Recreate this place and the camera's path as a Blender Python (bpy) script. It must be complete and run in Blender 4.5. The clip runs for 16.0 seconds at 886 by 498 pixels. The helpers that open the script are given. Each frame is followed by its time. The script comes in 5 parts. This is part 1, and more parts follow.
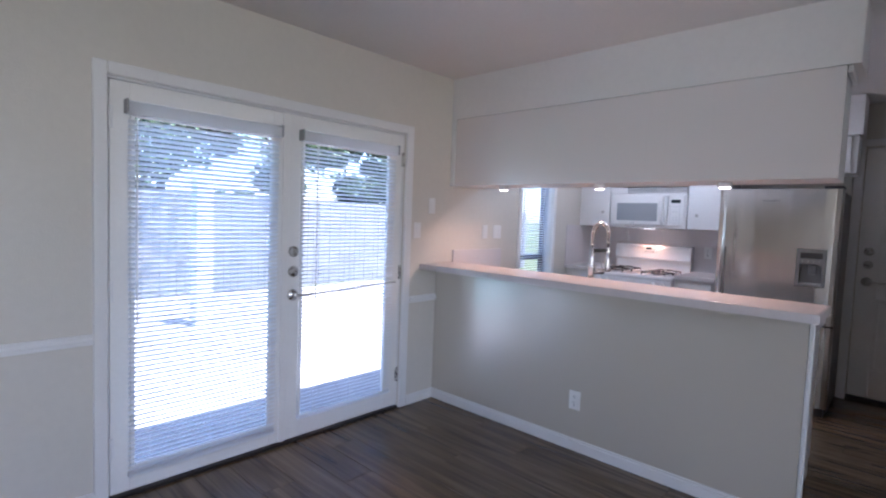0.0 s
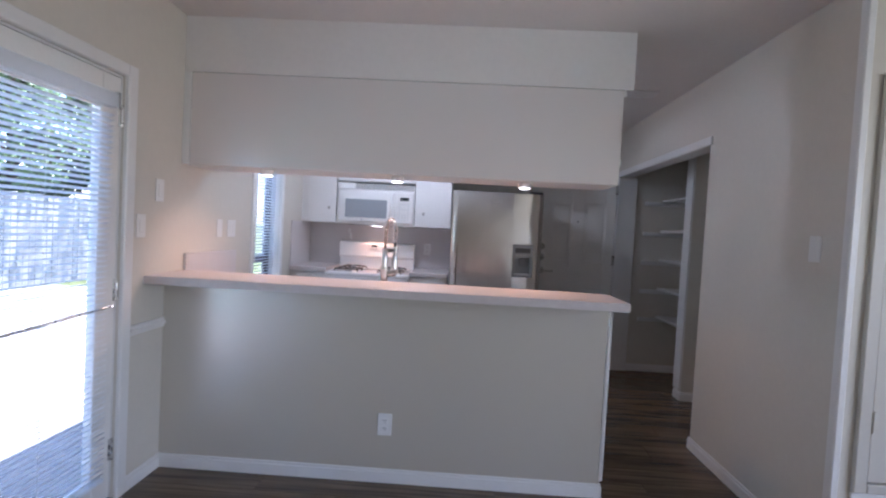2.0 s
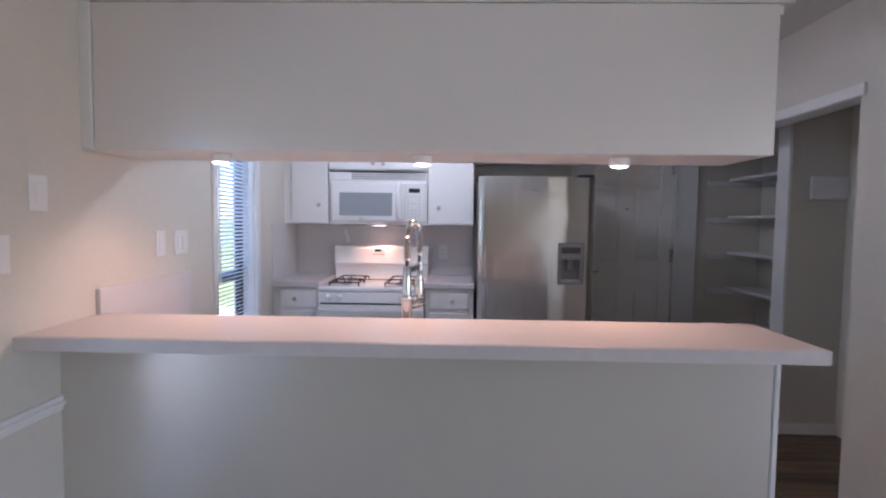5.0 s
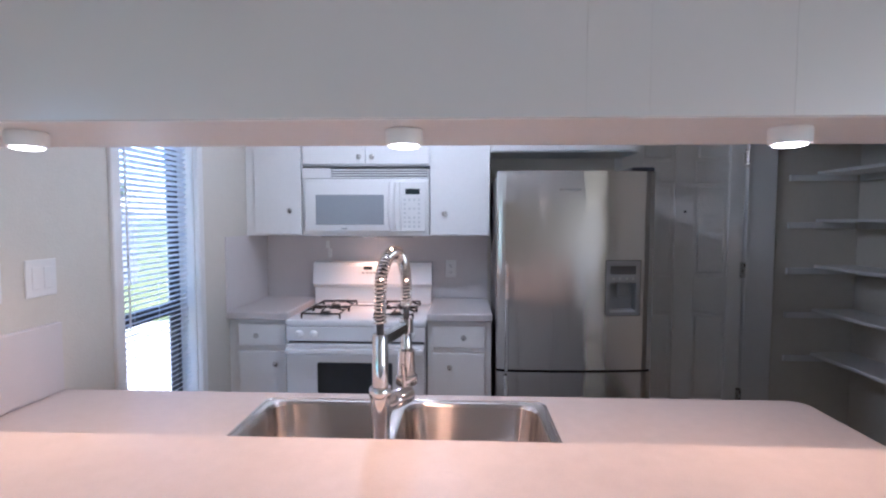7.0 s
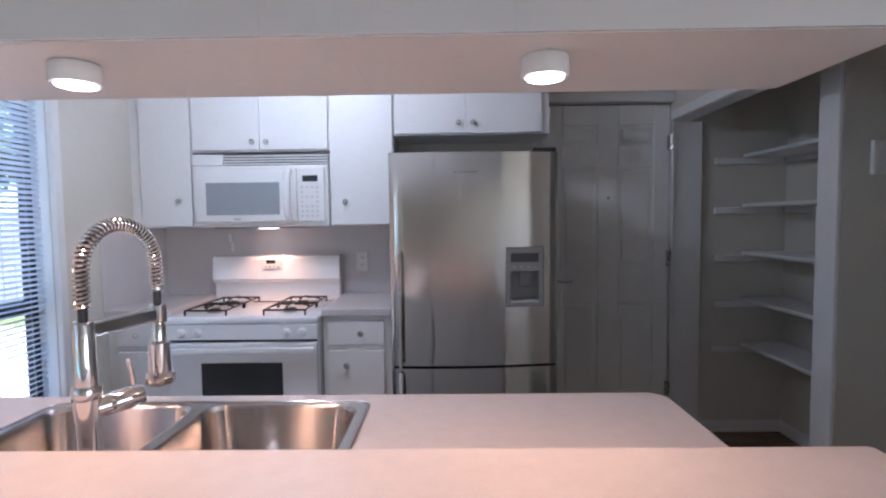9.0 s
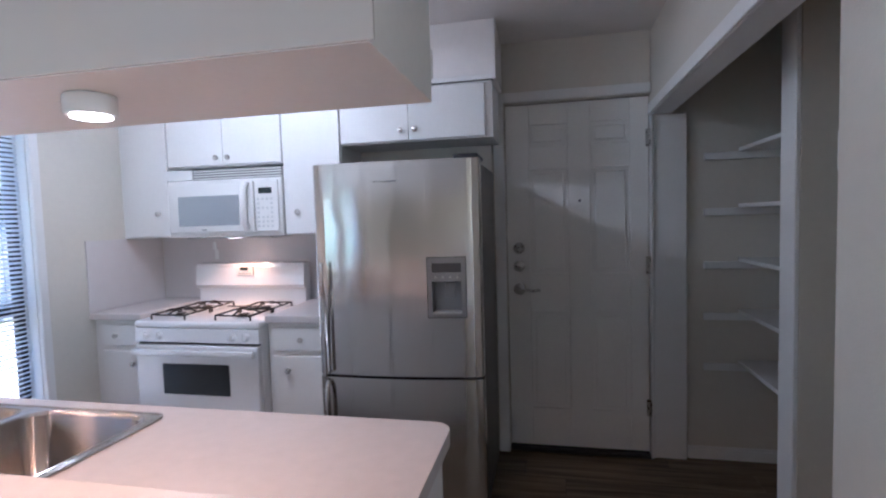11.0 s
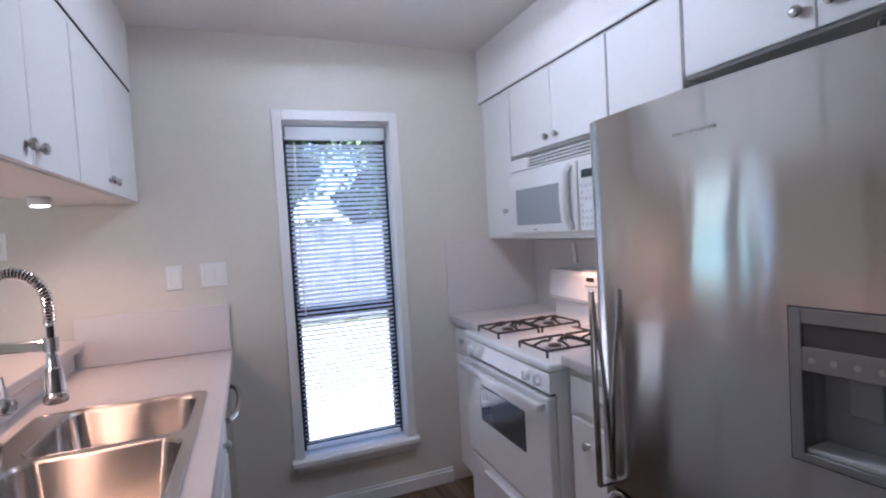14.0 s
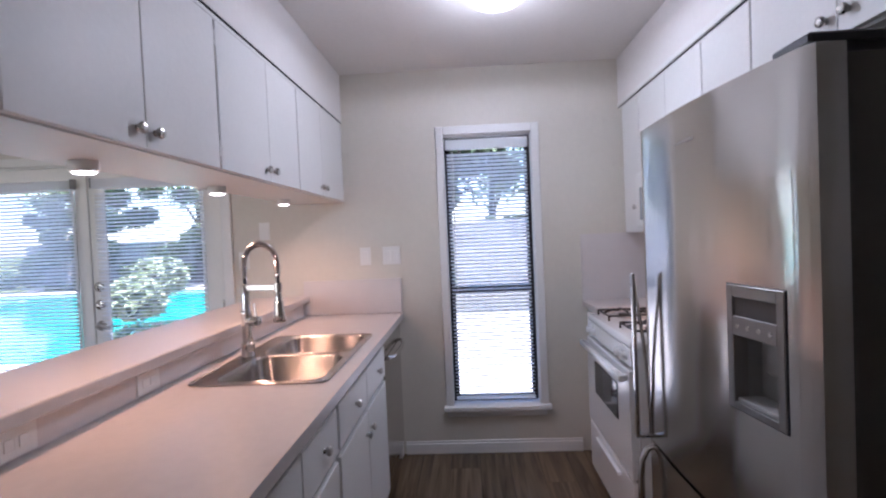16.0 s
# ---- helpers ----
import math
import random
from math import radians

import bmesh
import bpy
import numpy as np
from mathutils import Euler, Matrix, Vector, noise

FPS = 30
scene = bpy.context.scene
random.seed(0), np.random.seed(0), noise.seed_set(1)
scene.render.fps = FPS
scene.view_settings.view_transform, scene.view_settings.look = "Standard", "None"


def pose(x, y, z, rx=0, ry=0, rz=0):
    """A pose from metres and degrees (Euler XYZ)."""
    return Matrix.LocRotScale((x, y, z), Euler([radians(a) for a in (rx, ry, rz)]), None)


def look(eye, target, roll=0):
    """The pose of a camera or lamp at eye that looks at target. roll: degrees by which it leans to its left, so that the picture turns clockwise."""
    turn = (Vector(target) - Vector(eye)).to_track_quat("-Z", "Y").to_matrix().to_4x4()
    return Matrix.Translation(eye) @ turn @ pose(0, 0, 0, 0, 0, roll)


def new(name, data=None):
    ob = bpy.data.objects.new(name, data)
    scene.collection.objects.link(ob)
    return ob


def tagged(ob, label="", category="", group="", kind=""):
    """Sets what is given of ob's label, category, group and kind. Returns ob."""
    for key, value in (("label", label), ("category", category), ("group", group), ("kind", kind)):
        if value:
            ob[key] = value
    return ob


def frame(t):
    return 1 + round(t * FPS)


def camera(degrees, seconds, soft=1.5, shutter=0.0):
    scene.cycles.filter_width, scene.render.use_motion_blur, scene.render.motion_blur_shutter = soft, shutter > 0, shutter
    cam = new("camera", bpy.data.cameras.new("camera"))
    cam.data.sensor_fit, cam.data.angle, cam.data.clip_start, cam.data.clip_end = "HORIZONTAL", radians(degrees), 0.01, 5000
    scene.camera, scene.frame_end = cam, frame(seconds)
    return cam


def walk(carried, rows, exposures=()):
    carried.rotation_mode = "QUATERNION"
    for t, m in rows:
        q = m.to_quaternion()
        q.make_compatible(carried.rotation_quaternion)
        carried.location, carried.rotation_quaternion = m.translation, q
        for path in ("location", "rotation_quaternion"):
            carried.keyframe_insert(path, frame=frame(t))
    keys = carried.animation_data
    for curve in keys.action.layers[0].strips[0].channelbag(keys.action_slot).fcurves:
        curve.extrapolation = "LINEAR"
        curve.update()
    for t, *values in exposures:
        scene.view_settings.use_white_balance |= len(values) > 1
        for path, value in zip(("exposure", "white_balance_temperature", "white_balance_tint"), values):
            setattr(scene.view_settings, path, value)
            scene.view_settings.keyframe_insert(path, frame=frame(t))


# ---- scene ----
cam = camera(82.7, 16.0, soft=2.2)
EXPOSURES = [(0.0, 2.1, 5300, 22), (1.5, 2.2, 5300, 20), (2.5, 2.15, 5500, 22), (4.5, 2.15, 5500, 22), (7.0, 2.2, 5250, 19), (9.0, 2.2, 5350, 18), (11.5, 2.4, 5250, 18), (14.0, 2.0, 5350, 20), (16.0, 2.0, 5650, 24)]
PATH = [
    (0, (0.168, 0.295, 1.398), (-1.194, 1.754, 1.275), 2.2),
    (0.5, (-0.182, 0.306, 1.373), (-1.193, 2.027, 1.262), 2.7),
    (1, (-0.443, 0.363, 1.381), (-1.138, 2.236, 1.287), 3.0),
    (1.5, (-0.723, 0.384, 1.364), (-1.093, 2.348, 1.287), 3.1),
    (2, (-0.929, 0.461, 1.351), (-1.003, 2.459, 1.282), 3.1),
    (2.5, (-1.07, 0.512, 1.366), (-0.914, 2.505, 1.304), 2.9),
    (3, (-1.155, 0.521, 1.353), (-0.93, 2.508, 1.287), 2.4),
    (3.5, (-1.179, 0.62, 1.349), (-0.992, 2.609, 1.268), 2.0),
    (4, (-1.167, 0.864, 1.375), (-1.075, 2.86, 1.286), 1.6),
    (4.5, (-1.191, 1.162, 1.394), (-1.196, 3.159, 1.29), 1.3),
    (7, (-1.2, 2.349, 1.479), (-1.283, 4.344, 1.36), 0.1),
    (7.5, (-1.167, 2.467, 1.444), (-1.228, 4.463, 1.335), -0.1),
    (8, (-1.114, 2.544, 1.41), (-1.163, 4.541, 1.303), -0.3),
    (8.5, (-0.971, 2.558, 1.399), (-1.008, 4.555, 1.29), -0.6),
    (9, (-0.743, 2.54, 1.405), (-0.771, 4.537, 1.289), -0.7),
    (11.5, (0.188, 2.787, 1.45), (-0.464, 4.674, 1.329), -2.1),
    (12, (0.237, 2.965, 1.442), (-0.727, 4.714, 1.333), -2.5),
    (12.5, (0.265, 3.191, 1.451), (-1.073, 4.674, 1.351), -3.0),
    (13, (0.237, 3.416, 1.427), (-1.344, 4.638, 1.339), -3.2),
    (13.5, (0.177, 3.71, 1.436), (-1.565, 4.689, 1.351), -3.4),
    (14, (0.16, 4.015, 1.448), (-1.706, 4.731, 1.37), -3.4),
    (14.5, (0.243, 4.175, 1.414), (-1.712, 4.594, 1.364), -3.5),
    (15, (0.419, 4.214, 1.421), (-1.574, 4.378, 1.378), -3.3),
    (15.5, (0.562, 4.288, 1.41), (-1.438, 4.277, 1.368), -3.1),
    (16, (0.713, 4.343, 1.406), (-1.283, 4.241, 1.354), -2.5),
]
walk(cam, [(t, look(eye, target, roll)) for t, eye, target, roll in PATH], EXPOSURES)

# ---- world, sun and large lights ----
world = bpy.data.worlds.new("sky_world")
scene.world = world
world.use_nodes = True
wn = world.node_tree.nodes
sky = wn.new("ShaderNodeTexSky")
sky.sky_type = "NISHITA"
sky.sun_disc = False
sky.sun_elevation = radians(75)
sky.sun_rotation = radians(60)
world.node_tree.links.new(sky.outputs["Color"], wn["Background"].inputs["Color"])
wn["Background"].inputs["Strength"].default_value = 0.15

sun_data = bpy.data.lights.new("sun", "SUN")
sun_data.energy, sun_data.angle, sun_data.color = 5.0, radians(0.5), (1.0, 0.95, 0.88)
sun = new("sun", sun_data)
sun.matrix_world = look((0.87 * 0.259, 0.5 * 0.259, 0.966), (0, 0, 0))


def area_lamp(name, eye, target, sx, sy, watts, colour):
    data = bpy.data.lights.new(name, "AREA")
    data.shape, data.size, data.size_y, data.energy, data.color = "RECTANGLE", sx, sy, watts, colour
    ob = new(name, data)
    ob.matrix_world = look(eye, target)
    return ob


def point_lamp(name, at, watts, colour, radius):
    data = bpy.data.lights.new(name, "POINT")
    data.energy, data.color, data.shadow_soft_size = watts, colour, radius
    ob = new(name, data)
    ob.location = at
    return ob


def spot_lamp(name, at, watts, colour, radius, degrees, blend=0.8):
    data = bpy.data.lights.new(name, "SPOT")
    data.energy, data.color, data.shadow_soft_size = watts, colour, radius
    data.spot_size, data.spot_blend = radians(degrees), blend
    ob = new(name, data)
    ob.matrix_world = look(at, (at[0], at[1] + 0.001, at[2] - 1))
    return ob


# plan, in metres
WX = -2.51            # inner face of the west wall
NY = 5.64             # kitchen face of the north wall
EX = 0.655            # face of the pantry wall
CEIL = 2.465
SOUTH, EAST = -3.2, 3.4
CLX, CLY = -1.47, 4.505   # centre of the kitchen ceiling light
WARM = (1.0, 0.56, 0.32)
PUCKS = [(-2.064, 3.32), (-1.315, 3.32), (-0.596, 3.32)]

# soft fill added from an assumed opening in the unseen east wall
area_lamp("east_fill_light", (EAST + 0.03, -0.6, 1.4), (0, -0.6, 1.3), 3.9, 1.55, 15, (1.0, 0.95, 0.88))
for n, (px, py) in enumerate(PUCKS):
    spot_lamp("puck_light", (px, py, 1.608), 3.3, WARM, 0.03, 150)
point_lamp("ceiling_light_glow", (CLX, CLY, 2.28), 1.4, (0.92, 0.97, 1.0), 0.06)
spot_lamp("ceiling_light_lamp", (CLX, CLY, 2.362), 4.6, (0.92, 0.97, 1.0), 0.07, 180, 0.03)
spot_lamp("hood_light", (-1.78, 5.42, 1.362), 2.0, (1.0, 0.50, 0.26), 0.02, 120)


# ---- materials ----
def material(name, colour, rough=0.5, metal=0.0, spec=0.5, grain=0.0, scale=8.0, bump=0.0, bump_scale=60.0, coat=0.0):
    """A surface with faint blotches and fine relief, in metres."""
    m = bpy.data.materials.new(name)
    m.use_nodes = True
    nodes, links = m.node_tree.nodes, m.node_tree.links
    b = nodes["Principled BSDF"]
    b.inputs["Base Color"].default_value = (*colour, 1)
    b.inputs["Roughness"].default_value = rough
    b.inputs["Metallic"].default_value = metal
    b.inputs["Specular IOR Level"].default_value = spec
    b.inputs["Coat Weight"].default_value = coat
    b.inputs["Coat Roughness"].default_value = 0.16
    geo = nodes.new("ShaderNodeNewGeometry")
    if grain:
        n1 = nodes.new("ShaderNodeTexNoise")
        n1.inputs["Scale"].default_value, n1.inputs["Detail"].default_value = scale, 6
        links.new(geo.outputs["Position"], n1.inputs["Vector"])
        n2 = nodes.new("ShaderNodeTexNoise")
        n2.inputs["Scale"].default_value, n2.inputs["Detail"].default_value = scale * 17, 3
        links.new(geo.outputs["Position"], n2.inputs["Vector"])
        add = nodes.new("ShaderNodeMath")
        add.operation = "ADD"
        links.new(n1.outputs["Fac"], add.inputs[0])
        links.new(n2.outputs["Fac"], add.inputs[1])
        ramp = nodes.new("ShaderNodeMapRange")
        ramp.inputs["From Min"].default_value, ramp.inputs["From Max"].default_value = 0.6, 1.4
        ramp.inputs["To Min"].default_value, ramp.inputs["To Max"].default_value = 1 - grain, 1 + grain
        links.new(add.outputs[0], ramp.inputs["Value"])
        mul = nodes.new("ShaderNodeMix")
        mul.data_type, mul.blend_type = "RGBA", "MULTIPLY"
        mul.inputs["Factor"].default_value = 1
        mul.inputs[6].default_value = (*colour, 1)
        links.new(ramp.outputs["Result"], mul.inputs[7])
        links.new(mul.outputs[2], b.inputs["Base Color"])
        rr = nodes.new("ShaderNodeMapRange")
        rr.inputs["To Min"].default_value, rr.inputs["To Max"].default_value = max(0.02, rough - 0.06), min(1, rough + 0.06)
        links.new(n1.outputs["Fac"], rr.inputs["Value"])
        links.new(rr.outputs["Result"], b.inputs["Roughness"])
    if bump:
        n3 = nodes.new("ShaderNodeTexNoise")
        n3.inputs["Scale"].default_value, n3.inputs["Detail"].default_value = bump_scale, 4
        links.new(geo.outputs["Position"], n3.inputs["Vector"])
        bp = nodes.new("ShaderNodeBump")
        bp.inputs["Strength"].default_value, bp.inputs["Distance"].default_value = bump, 0.01
        links.new(n3.outputs["Fac"], bp.inputs["Height"])
        links.new(bp.outputs["Normal"], b.inputs["Normal"])
    return m


def emitter(name, colour, strength):
    m = bpy.data.materials.new(name)
    m.use_nodes = True
    b = m.node_tree.nodes["Principled BSDF"]
    b.inputs["Base Color"].default_value = (*colour, 1)
    b.inputs["Emission Color"].default_value = (*colour, 1)
    b.inputs["Emission Strength"].default_value = strength
    return m


def glass(name, colour=(1, 1, 1), rough=0.0):
    m = bpy.data.materials.new(name)
    m.use_nodes = True
    b = m.node_tree.nodes["Principled BSDF"]
    b.inputs["Base Color"].default_value = (*colour, 1)
    b.inputs["Transmission Weight"].default_value = 1
    b.inputs["Roughness"].default_value = rough
    b.inputs["IOR"].default_value = 1.05
    return m


def brushed(name, colour, rough, along):
    """Brushed steel: streaks squeezed along one axis."""
    m = material(name, colour, rough, 1.0)
    nodes, links = m.node_tree.nodes, m.node_tree.links
    b = nodes["Principled BSDF"]
    geo = nodes.new("ShaderNodeNewGeometry")
    mp = nodes.new("ShaderNodeMapping")
    mp.inputs["Scale"].default_value = along
    links.new(geo.outputs["Position"], mp.inputs["Vector"])
    n = nodes.new("ShaderNodeTexNoise")
    n.inputs["Scale"].default_value, n.inputs["Detail"].default_value = 1.0, 5
    links.new(mp.outputs["Vector"], n.inputs["Vector"])
    r = nodes.new("ShaderNodeMapRange")
    r.inputs["To Min"].default_value, r.inputs["To Max"].default_value = rough * 0.9, rough * 1.12
    links.new(n.outputs["Fac"], r.inputs["Value"])
    links.new(r.outputs["Result"], b.inputs["Roughness"])
    wave = nodes.new("ShaderNodeTexNoise")
    wave.inputs["Scale"].default_value, wave.inputs["Detail"].default_value = 3.0, 1
    links.new(geo.outputs["Position"], wave.inputs["Vector"])
    bp = nodes.new("ShaderNodeBump")
    bp.inputs["Strength"].default_value, bp.inputs["Distance"].default_value = 0.5, 0.01
    links.new(wave.outputs["Fac"], bp.inputs["Height"])
    links.new(bp.outputs["Normal"], b.inputs["Normal"])
    tang = nodes.new("ShaderNodeTangent")
    tang.direction_type, tang.axis = "RADIAL", "Z"
    links.new(tang.outputs["Tangent"], b.inputs["Tangent"])
    b.inputs["Anisotropic"].default_value, b.inputs["Anisotropic Rotation"].default_value = 1.0, 0.25
    return m


def plank_material():
    m = material("wood_plank", (0.13, 0.085, 0.06), 0.27)
    nodes, links = m.node_tree.nodes, m.node_tree.links
    b = nodes["Principled BSDF"]
    geo = nodes.new("ShaderNodeNewGeometry")
    info = nodes.new("ShaderNodeObjectInfo")
    mp = nodes.new("ShaderNodeMapping")
    mp.inputs["Scale"].default_value = (1.6, 26, 10)
    links.new(geo.outputs["Position"], mp.inputs["Vector"])
    off = nodes.new("ShaderNodeVectorMath")
    off.operation = "ADD"
    links.new(mp.outputs["Vector"], off.inputs[0])
    sc = nodes.new("ShaderNodeMath")
    sc.operation = "MULTIPLY"
    sc.inputs[1].default_value = 40
    links.new(info.outputs["Random"], sc.inputs[0])
    links.new(sc.outputs[0], off.inputs[1])
    n = nodes.new("ShaderNodeTexNoise")
    n.inputs["Scale"].default_value, n.inputs["Detail"].default_value, n.inputs["Distortion"].default_value = 1.0, 8, 0.6
    links.new(off.outputs[0], n.inputs["Vector"])
    ramp = nodes.new("ShaderNodeValToRGB")
    ramp.color_ramp.elements[0].position, ramp.color_ramp.elements[0].color = 0.3, (0.062, 0.040, 0.024, 1)
    ramp.color_ramp.elements[1].position, ramp.color_ramp.elements[1].color = 0.72, (0.185, 0.128, 0.078, 1)
    links.new(n.outputs["Fac"], ramp.inputs["Fac"])
    hue = nodes.new("ShaderNodeHueSaturation")
    vr = nodes.new("ShaderNodeMapRange")
    vr.inputs["To Min"].default_value, vr.inputs["To Max"].default_value = 0.86, 1.14
    links.new(info.outputs["Random"], vr.inputs["Value"])
    links.new(vr.outputs["Result"], hue.inputs["Value"])
    links.new(ramp.outputs["Color"], hue.inputs["Color"])
    links.new(hue.outputs["Color"], b.inputs["Base Color"])
    bp = nodes.new("ShaderNodeBump")
    bp.inputs["Strength"].default_value, bp.inputs["Distance"].default_value = 0.15, 0.002
    links.new(n.outputs["Fac"], bp.inputs["Height"])
    links.new(bp.outputs["Normal"], b.inputs["Normal"])
    return m


def leaf_material(name, colour):
    m = material(name, colour, 0.5)
    nodes, links = m.node_tree.nodes, m.node_tree.links
    b = nodes["Principled BSDF"]
    geo = nodes.new("ShaderNodeNewGeometry")
    hue = nodes.new("ShaderNodeHueSaturation")
    hue.inputs["Color"].default_value = (*colour, 1)
    vr = nodes.new("ShaderNodeMapRange")
    vr.inputs["To Min"].default_value, vr.inputs["To Max"].default_value = 0.5, 1.7
    links.new(geo.outputs["Random Per Island"], vr.inputs["Value"])
    links.new(vr.outputs["Result"], hue.inputs["Value"])
    links.new(hue.outputs["Color"], b.inputs["Base Color"])
    lt = nodes.new("ShaderNodeBsdfTranslucent")
    links.new(hue.outputs["Color"], lt.inputs["Color"])
    mixs = nodes.new("ShaderNodeMixShader")
    mixs.inputs["Fac"].default_value = 0.5
    links.new(b.outputs["BSDF"], mixs.inputs[1])
    links.new(lt.outputs["BSDF"], mixs.inputs[2])
    links.new(mixs.outputs["Shader"], nodes["Material Output"].inputs["Surface"])
    return m


PAINT = material("greige_wall_paint", (0.66, 0.62, 0.545), 0.42, 0, 0.5, 0.03, 2.0, 0.12, 130)
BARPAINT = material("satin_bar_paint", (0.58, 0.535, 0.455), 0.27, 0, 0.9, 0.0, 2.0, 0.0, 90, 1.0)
PANELPAINT = material("satin_panel_paint", (0.78, 0.725, 0.70), 0.24, 0, 0.9, 0.0, 2.0, 0.0, 90, 1.0)
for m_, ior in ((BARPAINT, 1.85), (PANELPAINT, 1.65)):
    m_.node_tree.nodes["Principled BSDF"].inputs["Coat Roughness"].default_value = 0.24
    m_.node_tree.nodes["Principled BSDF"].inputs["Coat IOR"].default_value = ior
SOFFITPAINT = material("white_soffit_paint", (0.79, 0.76, 0.735), 0.45, 0, 0.5, 0.03, 2.0, 0.12, 130)
CEILPAINT = material("ceiling_paint", (0.76, 0.73, 0.70), 0.7, 0, 0.3, 0.03, 2.5, 0.3, 160)
TRIM = material("white_trim_paint", (0.80, 0.79, 0.77), 0.35, 0, 0.5, 0.03, 5.0, 0.04, 40)
CABINET = material("white_cabinet_paint", (0.80, 0.79, 0.77), 0.46, 0, 0.5, 0.025, 4.0, 0.05, 45)
CLOSETPAINT = material("off_white_closet_paint", (0.60, 0.57, 0.51), 0.42, 0, 0.5, 0.03, 4.0, 0.05, 60)
DOORPAINT = material("white_door_paint", (0.84, 0.82, 0.78), 0.38, 0, 0.5, 0.03, 4.0, 0.05, 60)
LAMINATE = material("pale_grey_laminate", (0.60, 0.55, 0.53), 0.34, 0, 0.5, 0.07, 30.0, 0.02, 200)
SPLASH = material("pale_laminate_splash", (0.66, 0.62, 0.61), 0.35, 0, 0.5, 0.03, 12.0)
ENAMEL = material("white_enamel", (0.82, 0.82, 0.82), 0.16, 0, 0.5, 0.015, 3.0, 0, 0, 0.3)
PLASTIC = material("white_plastic", (0.80, 0.79, 0.77), 0.35, 0, 0.5, 0.02, 9.0)
BUTTONGREY = material("pale_button_grey", (0.62, 0.62, 0.61), 0.4, 0, 0.5, 0.04, 20.0)
DISPENSER = material("dispenser_silver", (0.33, 0.32, 0.31), 0.34, 0.6, 0.5, 0.04, 30.0)
DISPLAY = material("unlit_display", (0.11, 0.10, 0.095), 0.3, 0, 0.5, 0.03, 20.0)
GREYPLASTIC = material("grey_plastic", (0.33, 0.33, 0.33), 0.4, 0, 0.5, 0.04, 20.0)
DARKPLASTIC = material("dark_plastic", (0.03, 0.03, 0.035), 0.35, 0, 0.5, 0.05, 20.0)
BLACKMETAL = material("dark_bronze_metal", (0.045, 0.04, 0.04), 0.4, 0.6, 0.5, 0.1, 25.0)
CASTIRON = material("cast_iron_grate", (0.02, 0.016, 0.014), 0.55, 0.2, 0.5, 0.15, 40.0)
STEEL = brushed("brushed_steel", (0.60, 0.575, 0.545), 0.125, (14, 14, 1400))
SINKSTEEL = brushed("sink_steel", (0.52, 0.48, 0.45), 0.24, (20, 900, 20))
CHROME = material("chrome", (0.72, 0.70, 0.68), 0.10, 1.0, 0.5, 0.03, 20)
NICKEL = material("satin_nickel", (0.52, 0.50, 0.47), 0.28, 1.0, 0.5, 0.05, 40)
SIDEGREY = material("fridge_side_grey", (0.10, 0.09, 0.08), 0.32, 0.2, 0.5, 0.06, 30.0)
GLASS = glass("clear_glass")
OVENGLASS = material("dark_oven_glass", (0.05, 0.055, 0.06), 0.06, 0, 0.6)
MWGLASS = material("microwave_screen", (0.32, 0.34, 0.36), 0.14, 0, 0.5, 0.03, 60)
SLAT = material("white_blind_slat", (0.88, 0.88, 0.88), 0.4, 0, 0.5, 0.02, 6.0)
sn, sl_ = SLAT.node_tree.nodes, SLAT.node_tree.links
tr = sn.new("ShaderNodeBsdfTranslucent")
tr.inputs["Color"].default_value = (0.92, 0.94, 0.96, 1)
mx = sn.new("ShaderNodeMixShader")
mx.inputs["Fac"].default_value = 0.72
sl_.new(sn["Principled BSDF"].outputs["BSDF"], mx.inputs[1])
sl_.new(tr.outputs["BSDF"], mx.inputs[2])
sl_.new(mx.outputs["Shader"], sn["Material Output"].inputs["Surface"])
PLANK = plank_material()
GAP = material("dark_joint", (0.02, 0.014, 0.01), 0.8, 0, 0.3, 0.2, 20)
DARKGAP = material("dark_gap", (0.02, 0.02, 0.02), 0.8, 0, 0.3, 0.2, 20)
CONCRETE = material("patio_concrete", (0.31, 0.30, 0.285), 0.8, 0, 0.3, 0.22, 1.2, 0.3, 60)
LAWN = material("lawn_soil", (0.10, 0.12, 0.05), 0.9, 0, 0.2, 0.35, 0.8, 0.4, 30)
FENCEWOOD = material("weathered_fence_wood", (0.34, 0.33, 0.33), 0.8, 0, 0.2, 0.25, 3.0, 0.2, 40)
BARK = material("tree_bark", (0.10, 0.08, 0.06), 0.9, 0, 0.2, 0.3, 9.0, 0.6, 40)
LEAF = leaf_material("green_leaves", (0.20, 0.27, 0.15))
SHRUBLEAF = leaf_material("pale_shrub_leaves", (0.34, 0.40, 0.26))
LEAFDARK = leaf_material("dark_hedge_leaves", (0.10, 0.14, 0.075))
TEAL = material("teal_pool_water", (0.01, 0.36, 0.31), 0.06, 0, 0.5, 0.12, 1.5, 0.25, 6)
POOLDECK = material("pool_deck", (0.44, 0.425, 0.40), 0.8, 0, 0.3, 0.1, 1.0, 0.2, 40)
STUCCO = material("outside_stucco", (0.50, 0.46, 0.40), 0.85, 0, 0.3, 0.1, 3.0, 0.4, 60)
BULB = emitter("lamp_diffuser", (1.0, 0.93, 0.84), 2.0)
CEILBULB = emitter("ceiling_diffuser", (0.96, 0.98, 1.0), 3.0)
LCD = material("dark_display", (0.02, 0.03, 0.03), 0.2, 0, 0.5, 0.05, 30)

# ---- building helpers ----
ORIGIN = {}


